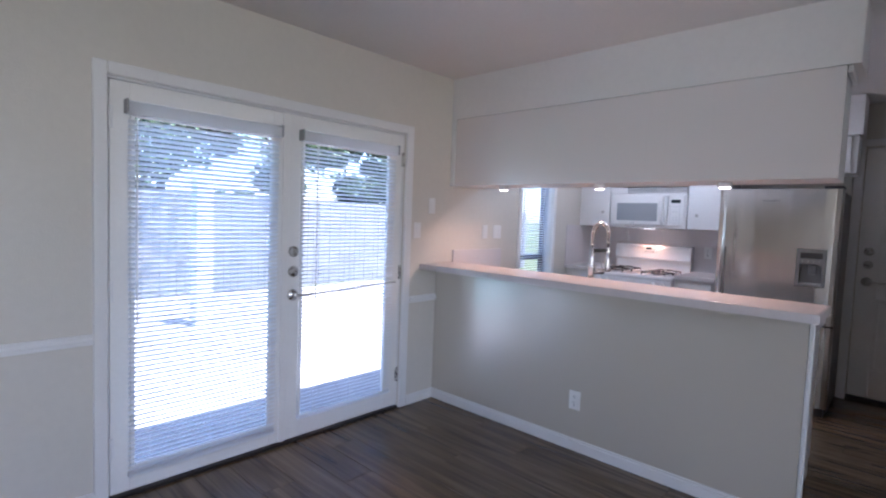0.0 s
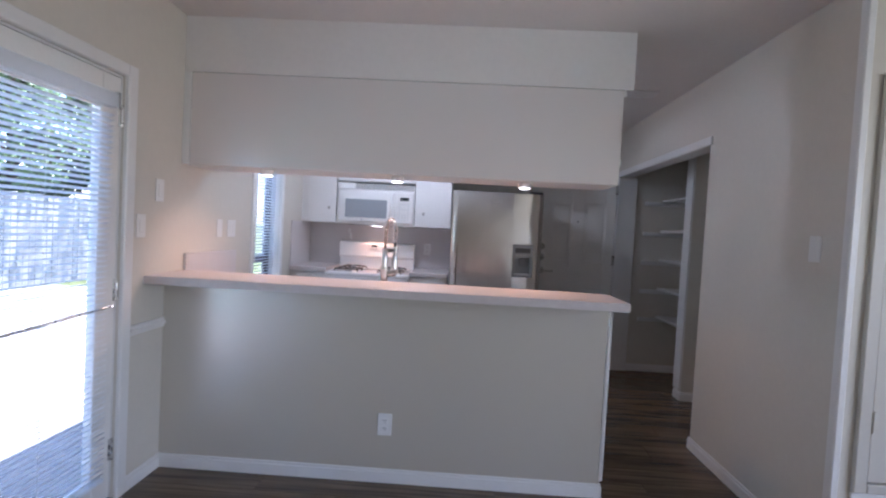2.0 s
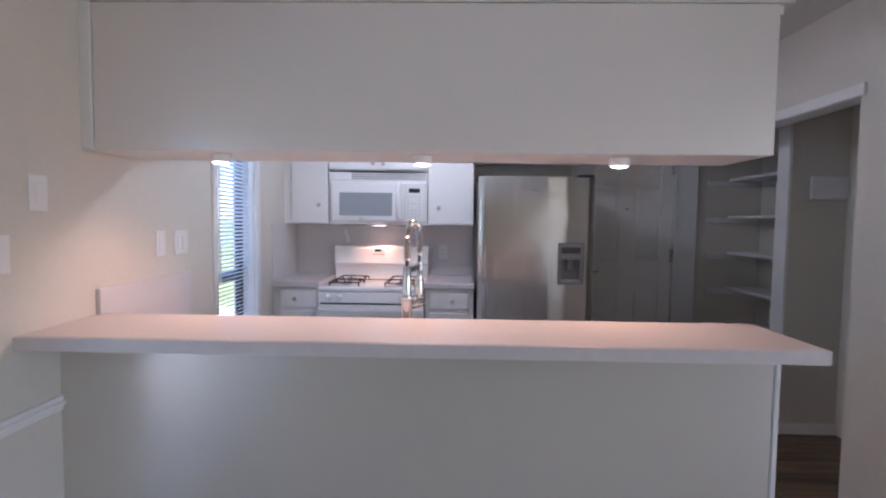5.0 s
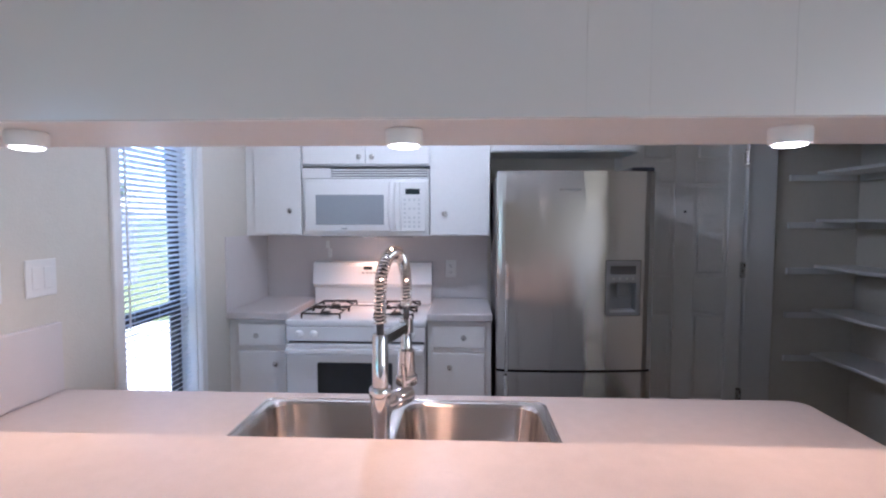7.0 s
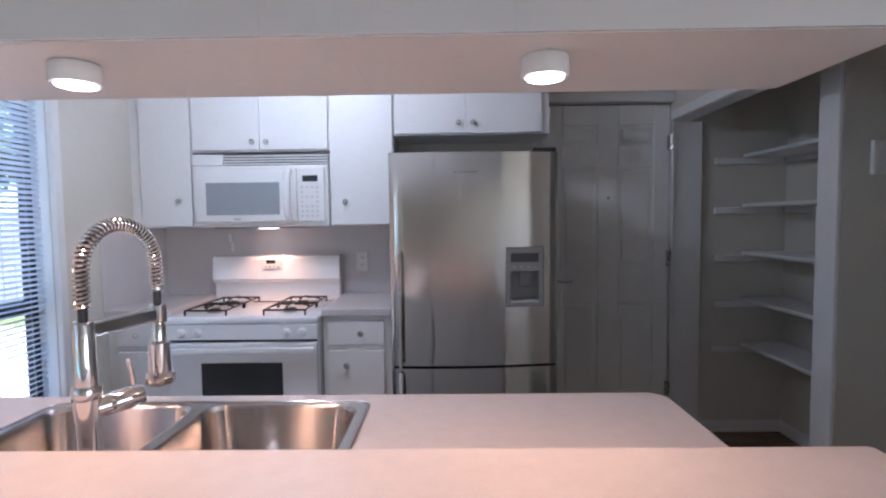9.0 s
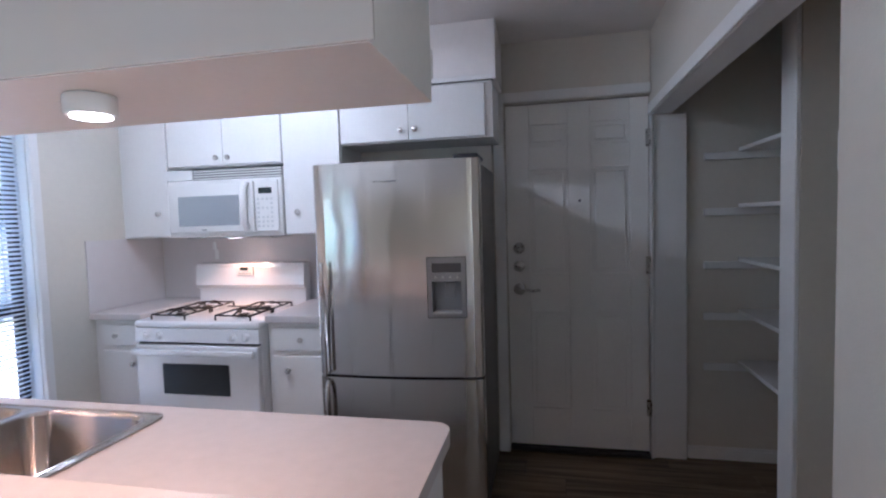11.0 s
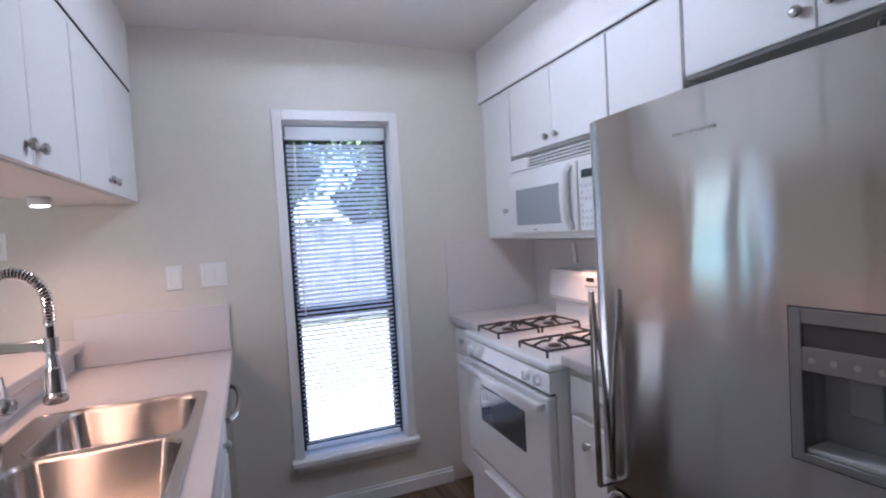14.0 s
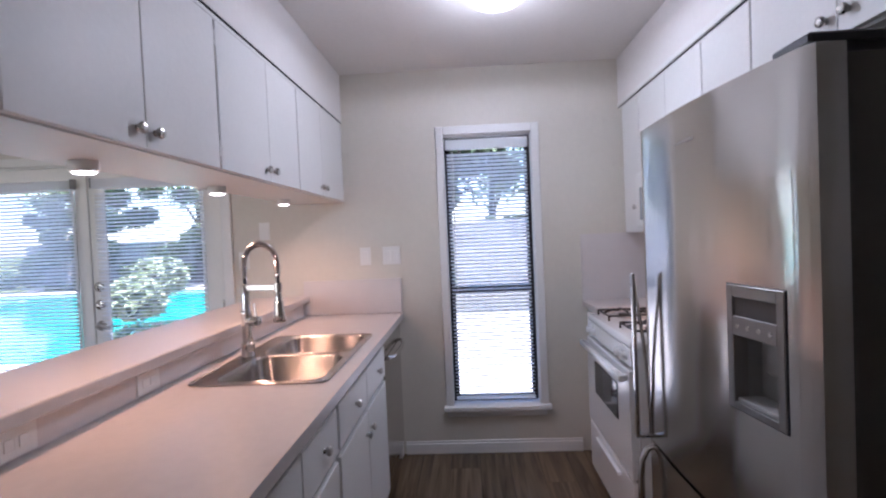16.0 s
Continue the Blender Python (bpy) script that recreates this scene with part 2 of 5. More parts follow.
def add_box(bm, lo, hi, bevel=0.0, segments=1):
    res = bmesh.ops.create_cube(bm, size=1.0)
    vs = res["verts"]
    for v in vs:
        v.co = Vector([lo[i] + (v.co[i] + 0.5) * (hi[i] - lo[i]) for i in range(3)])
    if bevel > 0:
        es = list({e for v in vs for e in v.link_edges})
        bmesh.ops.bevel(bm, geom=es, offset=bevel, segments=segments, affect="EDGES", profile=0.5)
    return bm


def boxes(*specs, bevel=0.0, segments=1):
    bm = bmesh.new()
    for lo, hi in specs:
        add_box(bm, lo, hi, bevel, segments)
    return bm


def add_tube(bm, a, b, r0, r1=None, sides=20, caps=True):
    a, b = Vector(a), Vector(b)
    m = Matrix.Translation((a + b) / 2) @ (b - a).to_track_quat("Z", "Y").to_matrix().to_4x4()
    bmesh.ops.create_cone(bm, cap_ends=caps, segments=sides, radius1=r0, radius2=r0 if r1 is None else r1, depth=(b - a).length, matrix=m)
    return bm


def tube(a, b, r0, r1=None, sides=20):
    return add_tube(bmesh.new(), a, b, r0, r1, sides)


def add_lathe(bm, profile, m, sides=24):
    """A turned shape: profile of (radius, height) turned round z, then placed by m."""
    rings = []
    for r, h in profile:
        rings.append([bm.verts.new(m @ Vector((r * math.cos(2 * math.pi * k / sides), r * math.sin(2 * math.pi * k / sides), h))) for k in range(sides)])
    for p, q in zip(rings, rings[1:]):
        for k in range(sides):
            bm.faces.new((p[k], p[(k + 1) % sides], q[(k + 1) % sides], q[k]))
    bm.faces.new(list(reversed(rings[0])))
    bm.faces.new(rings[-1])
    return bm


def add_pipe(bm, pts, r, sides=12, radii=None):
    """A round rod along points."""
    pts = [Vector(p) for p in pts]
    up, prev = None, None
    for i, p in enumerate(pts):
        d = (pts[min(i + 1, len(pts) - 1)] - pts[max(i - 1, 0)]).normalized()
        if up is None:
            up = d.orthogonal().normalized()
        up = (up - d * up.dot(d)).normalized()
        side = d.cross(up)
        rr = radii[i] if radii else r
        ring = [bm.verts.new(p + rr * (math.cos(2 * math.pi * k / sides) * up + math.sin(2 * math.pi * k / sides) * side)) for k in range(sides)]
        if prev:
            for k in range(sides):
                bm.faces.new((prev[k], prev[(k + 1) % sides], ring[(k + 1) % sides], ring[k]))
        else:
            bm.faces.new(list(reversed(ring)))
        prev = ring
    bm.faces.new(prev)
    return bm


def mesh_of(name, bm, mat, smooth=False):
    bmesh.ops.recalc_face_normals(bm, faces=bm.faces)
    me = bpy.data.meshes.new(name)
    bm.to_mesh(me)
    bm.free()
    me.materials.append(mat)
    if smooth:
        for p in me.polygons:
            p.use_smooth = True
        me.set_sharp_from_angle(angle=radians(40))
    return me


def thing(name, at, label, category, group="", kind=""):
    """A top-level empty at a thing's base."""
    ob = new(name)
    ob.empty_display_size = 0.05
    ob.location = at
    ORIGIN[ob.name] = Vector(at)
    return tagged(ob, label, category, group, kind)


def part(name, bm, mat, parent, label="", smooth=False):
    """One mesh, given in world metres, under a thing or a part."""
    o = ORIGIN[parent.name]
    bmesh.ops.translate(bm, vec=-o, verts=bm.verts)
    ob = new(name, mesh_of(name, bm, mat, smooth))
    ob.parent = parent
    ORIGIN[ob.name] = o
    if label:
        tagged(ob, label)
    return ob


def piece(name, mesh, parent, at, turn=(0, 0, 0)):
    """A part that shares its mesh with its like."""
    ob = new(name, mesh)
    ob.parent = parent
    ob.location = Vector(at) - ORIGIN[parent.name]
    ob.rotation_euler = [radians(a) for a in turn]
    return ob


def solid(name, bm, mat, label, category, group="", kind="", smooth=False):
    """A thing of one mesh, with its origin at its base."""
    zs = min(v.co.z for v in bm.verts)
    cx = sum(v.co.x for v in bm.verts) / len(bm.verts)
    cy = sum(v.co.y for v in bm.verts) / len(bm.verts)
    at = Vector((cx, cy, zs))
    bmesh.ops.translate(bm, vec=-at, verts=bm.verts)
    ob = new(name, mesh_of(name, bm, mat, smooth))
    ob.location = at
    ORIGIN[ob.name] = at
    return tagged(ob, label, category, group, kind)


def structure(name, bm, mat, label, category, smooth=False):
    ob = new(name, mesh_of(name, bm, mat, smooth))
    ORIGIN[ob.name] = Vector((0, 0, 0))
    return tagged(ob, label, category, "", "structure")


# ---- structure ----
T = 0.15
FD0, FD1, FDZ = 0.92, 2.735, 1.985      # french door opening
WN0, WN1, WNZ0, WNZ1 = 4.205, 4.765, 0.305, 2.045   # kitchen window opening
X0 = WX - T
structure("wall_west", boxes(
    ((X0, SOUTH - T, 0), (WX, FD0, CEIL)), ((X0, FD0, FDZ), (WX, FD1, CEIL)), ((X0, FD1, 0), (WX, WN0, CEIL)),
    ((X0, WN0, 0), (WX, WN1, WNZ0)), ((X0, WN0, WNZ1), (WX, WN1, CEIL)), ((X0, WN1, 0), (WX, 5.95, CEIL))),
    PAINT, "greige painted wall with glazed doors and a tall window", "wall")
DX0, DX1, DZ = -0.17, 0.65, 2.115
structure("wall_north", boxes(
    ((WX, NY, 0), (-0.24, 5.95, CEIL)), ((-0.24, 5.72, 0), (DX0, 5.95, CEIL)), ((DX0, 5.72, DZ), (DX1, 5.95, CEIL)), ((DX0, 5.86, 0), (DX1, 5.95, DZ)),
    ((DX1, 5.79, 0), (1.55, 5.95, CEIL))), PAINT, "greige painted kitchen wall behind cabinets and entry door", "wall")
structure("wall_pantry", boxes(((EX, 2.60, 0), (EX + 0.115, 3.83, CEIL))), PAINT, "greige painted wall beside the pantry closet", "wall")
structure("wall_pantry_header", boxes(((EX, 3.83, 2.015), (EX + 0.115, 5.79, CEIL))), PAINT, "greige painted wall over the pantry opening", "wall")
structure("wall_closet_back", boxes(((1.40, 2.72, 0), (1.55, 5.79, CEIL))), PAINT, "greige back wall of the pantry closet", "wall")
structure("wall_closet_side", boxes(((EX + 0.115, 3.70, 0), (1.40, 3.80, CEIL))), PAINT, "greige side wall of the pantry closet", "wall")
structure("wall_closet_divider", boxes(((1.03, 4.85, 0), (1.40, 4.985, CEIL)),), PAINT, "short dividing wall inside the pantry closet", "wall")
LV0, LV1, LVZ0, LVZ1 = 0.80, 1.42, 0.40, 2.02
structure("wall_hall", boxes(
    ((EX + 0.115, 2.60, 0), (LV0, 2.72, CEIL)), ((LV0, 2.60, 0), (LV1, 2.72, LVZ0)), ((LV0, 2.60, LVZ1), (LV1, 2.72, CEIL)), ((LV1, 2.60, 0), (EAST, 2.72, CEIL))),
    PAINT, "greige painted wall beside a louvred closet door", "wall")
# out of view; its wide opening is invented to hold the fill lamp
structure("wall_east", boxes(
    ((EAST, SOUTH - T, 0), (EAST + T, -2.6, CEIL)), ((EAST, 1.4, 0), (EAST + T, 2.72, CEIL)), ((EAST, -2.6, 0), (EAST + T, 1.4, 0.6)), ((EAST, -2.6, 2.2), (EAST + T, 1.4, CEIL))),
    PAINT, "plain greige wall, out of view, with an added opening for fill light", "wall")
structure("wall_south", boxes(
    ((WX, SOUTH - T, 0), (EAST, SOUTH, CEIL))),
    PAINT, "plain greige painted wall", "wall")
structure("ceiling", boxes(((X0, SOUTH - T, CEIL), (EAST + T, 5.95, CEIL + 0.14))), CEILPAINT, "white textured ceiling", "ceiling")
structure("roof", boxes(((X0 - 0.06, SOUTH - 0.5, CEIL + 0.144), (EAST + 0.5, 6.3, CEIL + 0.34))), STUCCO, "flat roof slab with a shallow overhang", "roof")
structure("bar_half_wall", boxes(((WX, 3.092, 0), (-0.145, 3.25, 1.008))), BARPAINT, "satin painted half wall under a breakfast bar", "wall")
structure("soffit_bar", boxes(((WX, 3.2165, 2.16), (-0.055, 3.560, CEIL)), bevel=0.002), SOFFITPAINT, "painted soffit box above the bar cabinets", "soffit")
structure("soffit_north", boxes(((WX, 5.311, 2.16), (-0.172, NY, CEIL)), bevel=0.004), SOFFITPAINT, "painted soffit box above the kitchen cabinets", "soffit")


def base_run(lo, hi, side, top=0.088):
    """A length of baseboard with a thinner stepped top; side is the way it faces."""
    bm = bmesh.new()
    (x0, y0), (x1, y1) = lo, hi
    for d, z0, z1 in ((0.014, 0, top - 0.016), (0.009, top - 0.016, top)):
        if side == "e":
            add_box(bm, (x0, y0, z0), (x0 + d, y1, z1), 0.002)
        elif side == "w":
            add_box(bm, (x0 - d, y0, z0), (x0, y1, z1), 0.002)
        elif side == "s":
            add_box(bm, (x0, y0 - d, z0), (x1, y0, z1), 0.002)
        else:
            add_box(bm, (x0, y0, z0), (x1, y0 + d, z1), 0.002)
    return bm


for lo, hi, side in (((WX, SOUTH), (WX, 0.865), "e"), ((WX, 2.81), (WX, 3.078), "e"), ((WX, 3.885), (WX, 5.02), "e"),
                     ((WX, 3.092), (-0.145, 3.092), "s"), ((-0.145, 3.08), (-0.145, 3.25), "e"), ((EX, 2.585), (EX, 3.83), "w"), ((EX - 0.012, 3.83), (EX + 0.115, 3.83), "n"),
                     ((0.86, 5.79), (1.40, 5.79), "s"), ((1.40, 4.985), (1.40, 5.776), "w"), ((1.018, 4.85), (1.40, 4.85), "s"), ((1.03, 4.84), (1.03, 4.985), "w"),
                     ((WX, SOUTH), (EAST, SOUTH), "n"), ((EAST, SOUTH), (EAST, 2.6), "w"), ((1.5, 2.6), (EAST, 2.6), "s")):
    structure("baseboard", base_run(lo, hi, side, 0.082 if lo == (WX, 3.885) else 0.075), TRIM, "white painted baseboard", "baseboard")
for a, b in ((SOUTH, 0.865), (2.81, 3.09)):
    bm = bmesh.new()
    add_box(bm, (WX, a, 0.765), (WX + 0.012, b, 0.815), 0.003)
    add_box(bm, (WX, a, 0.782), (WX + 0.022, b, 0.798), 0.004)
    structure("chair_rail", bm, TRIM, "painted chair rail on the wall", "trim")
structure("corner_trim", boxes(((EX - 0.006, 2.575, 0), (EX + 0.03, 2.62, CEIL)), bevel=0.006), TRIM, "white painted corner bead", "trim")
structure("half_wall_corner_trim", boxes(((-0.149, 3.086, 0.088), (-0.128, 3.115, 1.008)), bevel=0.004), TRIM, "white painted corner strip on the bar wall", "trim")
# casings of the pantry opening and the entry door
bm = boxes(((EX - 0.014, 3.80, 2.005), (EX, 5.74, 2.062)), ((EX, 3.832, 2.003), (EX + 0.115, 5.788, 2.015)), bevel=0.003)
structure("pantry_casing", bm, TRIM, "white casing over the pantry opening", "trim")
structure("pantry_jamb", boxes(((0.672, 5.752, 0), (0.85, 5.788, 2.003)), bevel=0.004), TRIM, "white jamb boards of the pantry opening", "trim")
structure("divider_post_trim", boxes(((1.012, 4.853, 0.09), (1.03, 4.982, CEIL)), bevel=0.003), TRIM, "white painted end board of the dividing wall", "trim")
structure("entry_casing", boxes(((-0.235, 5.70, 0), (-0.172, 5.719, 2.175)), ((-0.172, 5.70, 2.118), (0.652, 5.719, 2.175)), ((0.652, 5.735, 0), (0.671, 5.788, 2.003)), bevel=0.004), TRIM, "white casing round the entry door", "trim")

floor = structure("floor", boxes(((X0, SOUTH - T, -0.12), (EAST + T, 5.95, -0.006))), GAP, "dark brown wood plank floor", "floor")


# ---- doors, windows and blinds ----
def slat_mesh(name, length, depth=0.025):
    """A thin slat, crowned across, lying along y."""
    bm = bmesh.new()
    rows = []
    for k in range(5):
        u = -depth / 2 + depth * k / 4
        z = 0.0018 * (1 - (2 * u / depth) ** 2)
        rows.append([bm.verts.new((u, s * length / 2, z + dz)) for s in (-1, 1) for dz in (0, 0.0006)])
    for p, q in zip(rows, rows[1:]):
        bm.faces.new((p[1], p[3], q[3], q[1]))
        bm.faces.new((p[0], q[0], q[2], p[2]))
    return mesh_of(name, bm, SLAT, True)


def blind(x, y0, y1, z0, z1, tilt, label, wand_y, pitch=0.0235, group=""):
    ob = thing("window_blind", (x, (y0 + y1) / 2, z0), label, "blind", group)
    part("headrail", boxes(((x - 0.02, y0 - 0.006, z1), (x + 0.024, y1 + 0.006, z1 + 0.062)), bevel=0.003), SLAT, ob)
    part("bottom_rail", boxes(((x - 0.013, y0, z0), (x + 0.013, y1, z0 + 0.02)), bevel=0.004), SLAT, ob)
    for yb in (y0 - 0.012, y1 + 0.004):
        part("bracket", boxes(((x - 0.022, yb, z1 + 0.004), (x + 0.03, yb + 0.008, z1 + 0.068)), bevel=0.002), GREYPLASTIC, ob, "grey plastic mounting bracket")
    me = slat_mesh("slat", y1 - y0)
    n = int((z1 - z0 - 0.03) / pitch)
    for k in range(n):
        piece("slat", me, ob, (x, (y0 + y1) / 2, z0 + 0.034 + k * pitch), (0, tilt + random.uniform(-0.6, 0.6), 0))
    for y in (y0 + 0.09, (y0 + y1) / 2, y1 - 0.09):
        part("ladder_cord", tube((x + 0.014, y, z0 + 0.01), (x + 0.014, y, z1), 0.0009, sides=6), SLAT, ob)
    part("tilt_wand", tube((x + 0.03, wand_y, z1 - 0.02), (x + 0.032, wand_y, z1 - 0.02 - 0.55 * (z1 - z0)), 0.004, sides=8), PLASTIC, ob, "clear plastic tilt wand")
    return ob


def knob_bm(at, axis, r=0.0155, stem=0.012):
    """A round cabinet knob that stands out along an axis."""
    m = Matrix.Translation(at) @ Vector(axis).to_track_quat("Z", "Y").to_matrix().to_4x4()
    return add_lathe(bmesh.new(), [(0.009, 0), (0.0065, 0.004), (0.006, stem - 0.006), (r * 0.85, stem - 0.002), (r, stem + 0.004), (r * 0.85, stem + 0.010), (r * 0.35, stem + 0.013)], m, 16)


french = thing("door_1", (WX, 1.83, 0), "white double glazed patio doors, both closed, with mini blinds", "door", kind="structure")
bm = boxes(((WX - 0.01, 0.865, 0), (WX + 0.018, 0.922, 2.04)), ((WX - 0.01, 2.738, 0), (WX + 0.018, 2.805, 2.04)), ((WX - 0.01, 0.922, 1.982), (WX + 0.018, 2.738, 2.04)), bevel=0.005)
part("casing", bm, TRIM, french)
part("jamb", boxes(((X0, 0.922, 0), (WX - 0.012, 0.93, 1.98)), ((X0, 2.73, 0), (WX - 0.012, 2.738, 1.98)), ((X0, 0.93, 1.972), (WX - 0.012, 2.73, 1.982))), TRIM, french)
part("threshold", boxes(((X0, 0.93, 0), (WX + 0.01, 2.73, 0.018)), bevel=0.004), BLACKMETAL, french)
XF, XB = WX - 0.012, WX - 0.055
LEAVES = ((0.934, 1.826, 1.015, 1.735), (1.832, 2.726, 1.915, 2.612))
for a, b, ga, gb in LEAVES:
    bm = boxes(((XB, a, 0.022), (XF, ga, 1.968)), ((XB, gb, 0.022), (XF, b, 1.968)), ((XB, ga, 0.022), (XF, gb, 0.135)), ((XB, ga, 1.83), (XF, gb, 1.968)), bevel=0.002)
    leaf = part("door_leaf", bm, DOORPAINT, french)
    g = 0.022
    part("glazing_bead", boxes(((XF - 0.004, ga, 0.135), (XF + 0.008, ga + g, 1.83)), ((XF - 0.004, gb - g, 0.135), (XF + 0.008, gb, 1.83)),
                               ((XF - 0.004, ga + g, 0.135), (XF + 0.008, gb - g, 0.135 + g)), ((XF - 0.004, ga + g, 1.83 - g), (XF + 0.008, gb - g, 1.83)), bevel=0.004), DOORPAINT, leaf)
    pane = part("pane", boxes(((XB + 0.018, ga, 0.135), (XB + 0.022, gb, 1.83))), GLASS, leaf, "clear glass pane")
    pane.visible_shadow = False
    for z in (0.25, 1.0, 1.80):
        y = a if a < 1 else b
        bm = tube((XF + 0.006, y, z - 0.05), (XF + 0.006, y, z + 0.05), 0.008, sides=12)
        add_box(bm, (XF - 0.001, y - 0.016, z - 0.05), (XF + 0.003, y + 0.016, z + 0.05), 0.001)
        part("hinge", bm, NICKEL if a > 1 else TRIM, leaf, "worn metal hinge" if a > 1 else "painted hinge")
part("astragal", boxes(((XF, 1.79, 0.022), (XF + 0.012, 1.832, 1.968)), bevel=0.004), DOORPAINT, french)
for z in (1.165, 1.045):
    m = Matrix.Translation((XF, 1.873, z)) @ Vector((1, 0, 0)).to_track_quat("Z", "Y").to_matrix().to_4x4()
    part("deadbolt", add_lathe(bmesh.new(), [(0.033, 0), (0.033, 0.006), (0.028, 0.014), (0.012, 0.018), (0.010, 0.03), (0.004, 0.032)], m), NICKEL, french, "satin nickel thumb-turn deadbolt", True)
m = Matrix.Translation((XF, 1.873, 0.905)) @ Vector((1, 0, 0)).to_track_quat("Z", "Y").to_matrix().to_4x4()
handle = part("door_handle", add_lathe(bmesh.new(), [(0.034, 0), (0.034, 0.006), (0.026, 0.012), (0.013, 0.018), (0.012, 0.045), (0.006, 0.048)], m), NICKEL, french, "satin nickel lever handle", True)
part("lever", add_pipe(bmesh.new(), [(XF + 0.043, 1.873, 0.905), (XF + 0.047, 1.90, 0.907), (XF + 0.045, 1.94, 0.903), (XF + 0.040, 1.985, 0.908)], 0.008), NICKEL, handle, "", True)
part("security_bar", tube((XF + 0.036, 1.94, 0.902), (XF + 0.036, 2.66, 0.935), 0.006, sides=10), NICKEL, french, "thin metal bar across the door")
blind(XF + 0.034, 1.0, 1.752, 0.105, 1.815, -38, "white mini blind, lowered, on a glazed patio door", 1.03, group="patio door blinds")
blind(XF + 0.034, 1.90, 2.628, 0.145, 1.815, -22, "white mini blind, lowered and open, on a glazed patio door", 1.99, group="patio door blinds")

# kitchen window
win = thing("window_1", (WX, 4.48, 0.25), "tall narrow single-hung window with white casing and sill", "window", kind="structure")
part("casing", boxes(((WX - 0.01, 4.158, 0.30), (WX + 0.016, 4.207, 2.098)), ((WX - 0.01, 4.763, 0.30), (WX + 0.016, 4.812, 2.098)), ((WX - 0.01, 4.207, 2.043), (WX + 0.016, 4.763, 2.098)), bevel=0.004), TRIM, win)
part("window_sill", boxes(((WX - 0.10, 4.207, 0.28), (WX, 4.763, 0.31)), ((WX, 4.145, 0.28), (WX + 0.05, 4.828, 0.31)), ((WX, 4.165, 0.235), (WX + 0.012, 4.80, 0.28)), bevel=0.004), TRIM, win)
part("reveal", boxes(((X0, 4.197, 0.305), (WX - 0.011, 4.209, 2.045)), ((X0, 4.761, 0.305), (WX - 0.011, 4.773, 2.045)), ((X0, 4.209, 2.036), (WX - 0.011, 4.761, 2.045))), TRIM, win)
wx = WX - 0.105
part("window_frame", boxes(((wx - 0.02, 4.209, 0.31), (wx + 0.02, 4.245, 2.036)), ((wx - 0.02, 4.725, 0.31), (wx + 0.02, 4.761, 2.036)),
                           ((wx - 0.02, 4.245, 0.31), (wx + 0.02, 4.725, 0.345)), ((wx - 0.02, 4.245, 2.0), (wx + 0.02, 4.725, 2.036)), ((wx - 0.022, 4.245, 1.02), (wx + 0.022, 4.725, 1.075)), bevel=0.003), BLACKMETAL, win, "dark bronze aluminium frame")
for z0, z1 in ((0.345, 1.02), (1.075, 2.0)):
    pane = part("pane", boxes(((wx - 0.003, 4.245, z0), (wx + 0.003, 4.725, z1))), GLASS, win, "clear glass pane")
    pane.visible_shadow = False
blind(WX - 0.035, 4.225, 4.735, 0.335, 1.955, -30, "white mini blind, lowered and open, in the kitchen window", 4.262)

# entry door
DY = 5.755
entry = thing("door_2", (0.24, DY, 0.03), "white six-panel entry door, closed", "door", kind="structure")
stile_l, stile_r, mid0, mid1 = 0.0, 0.65 - 0.13, 0.205, 0.325
bm = bmesh.new()
add_box(bm, (DX0 + 0.004, DY + 0.012, 0.035), (DX1 - 0.004, DY + 0.05, 2.11))
part("slab", bm, DOORPAINT, entry)
RZ = [(0.035, 0.27), (0.86, 1.10), (1.72, 1.86), (1.985, 2.11)]
cols = [(-0.166, -0.03), (0.195, 0.325), (0.545, 0.646)]
bm = bmesh.new()
for a, b in cols:
    add_box(bm, (a, DY, 0.035), (b, DY + 0.0125, 2.11), 0.003)
for z0, z1 in RZ:
    for a, b in ((-0.03, 0.195), (0.325, 0.545)):
        add_box(bm, (a, DY, z0), (b, DY + 0.0125, z1), 0.003)
part("door_frame", bm, DOORPAINT, entry)
for (za, zb) in ((0.27, 0.86), (1.10, 1.72), (1.86, 1.985)):
    for a, b in ((-0.03, 0.195), (0.325, 0.545)):
        bm = bmesh.new()
        add_box(bm, (a + 0.022, DY + 0.003, za + 0.022), (b - 0.022, DY + 0.0125, zb - 0.022), 0.007)
        part("raised_panel", bm, DOORPAINT, entry)
part("peephole", tube((0.262, DY - 0.004, 1.53), (0.262, DY + 0.01, 1.53), 0.008), BLACKMETAL, entry, "small dark peephole")
for z in (1.255, 1.145):
    m = Matrix.Translation((-0.098, DY, z)) @ Vector((0, -1, 0)).to_track_quat("Z", "Y").to_matrix().to_4x4()
    part("deadbolt", add_lathe(bmesh.new(), [(0.034, 0), (0.034, 0.006), (0.028, 0.016), (0.012, 0.02), (0.010, 0.03), (0.004, 0.032)], m), NICKEL, entry, "satin nickel deadbolt", True)
m = Matrix.Translation((-0.098, DY, 1.005)) @ Vector((0, -1, 0)).to_track_quat("Z", "Y").to_matrix().to_4x4()
h2 = part("door_handle", add_lathe(bmesh.new(), [(0.036, 0), (0.036, 0.006), (0.026, 0.014), (0.013, 0.02), (0.012, 0.05), (0.006, 0.052)], m), NICKEL, entry, "satin nickel lever handle", True)
part("lever", add_pipe(bmesh.new(), [(-0.098, DY - 0.046, 1.005), (-0.06, DY - 0.05, 1.007), (-0.02, DY - 0.048, 1.0), (0.025, DY - 0.043, 1.004)], 0.008), NICKEL, h2, "", True)
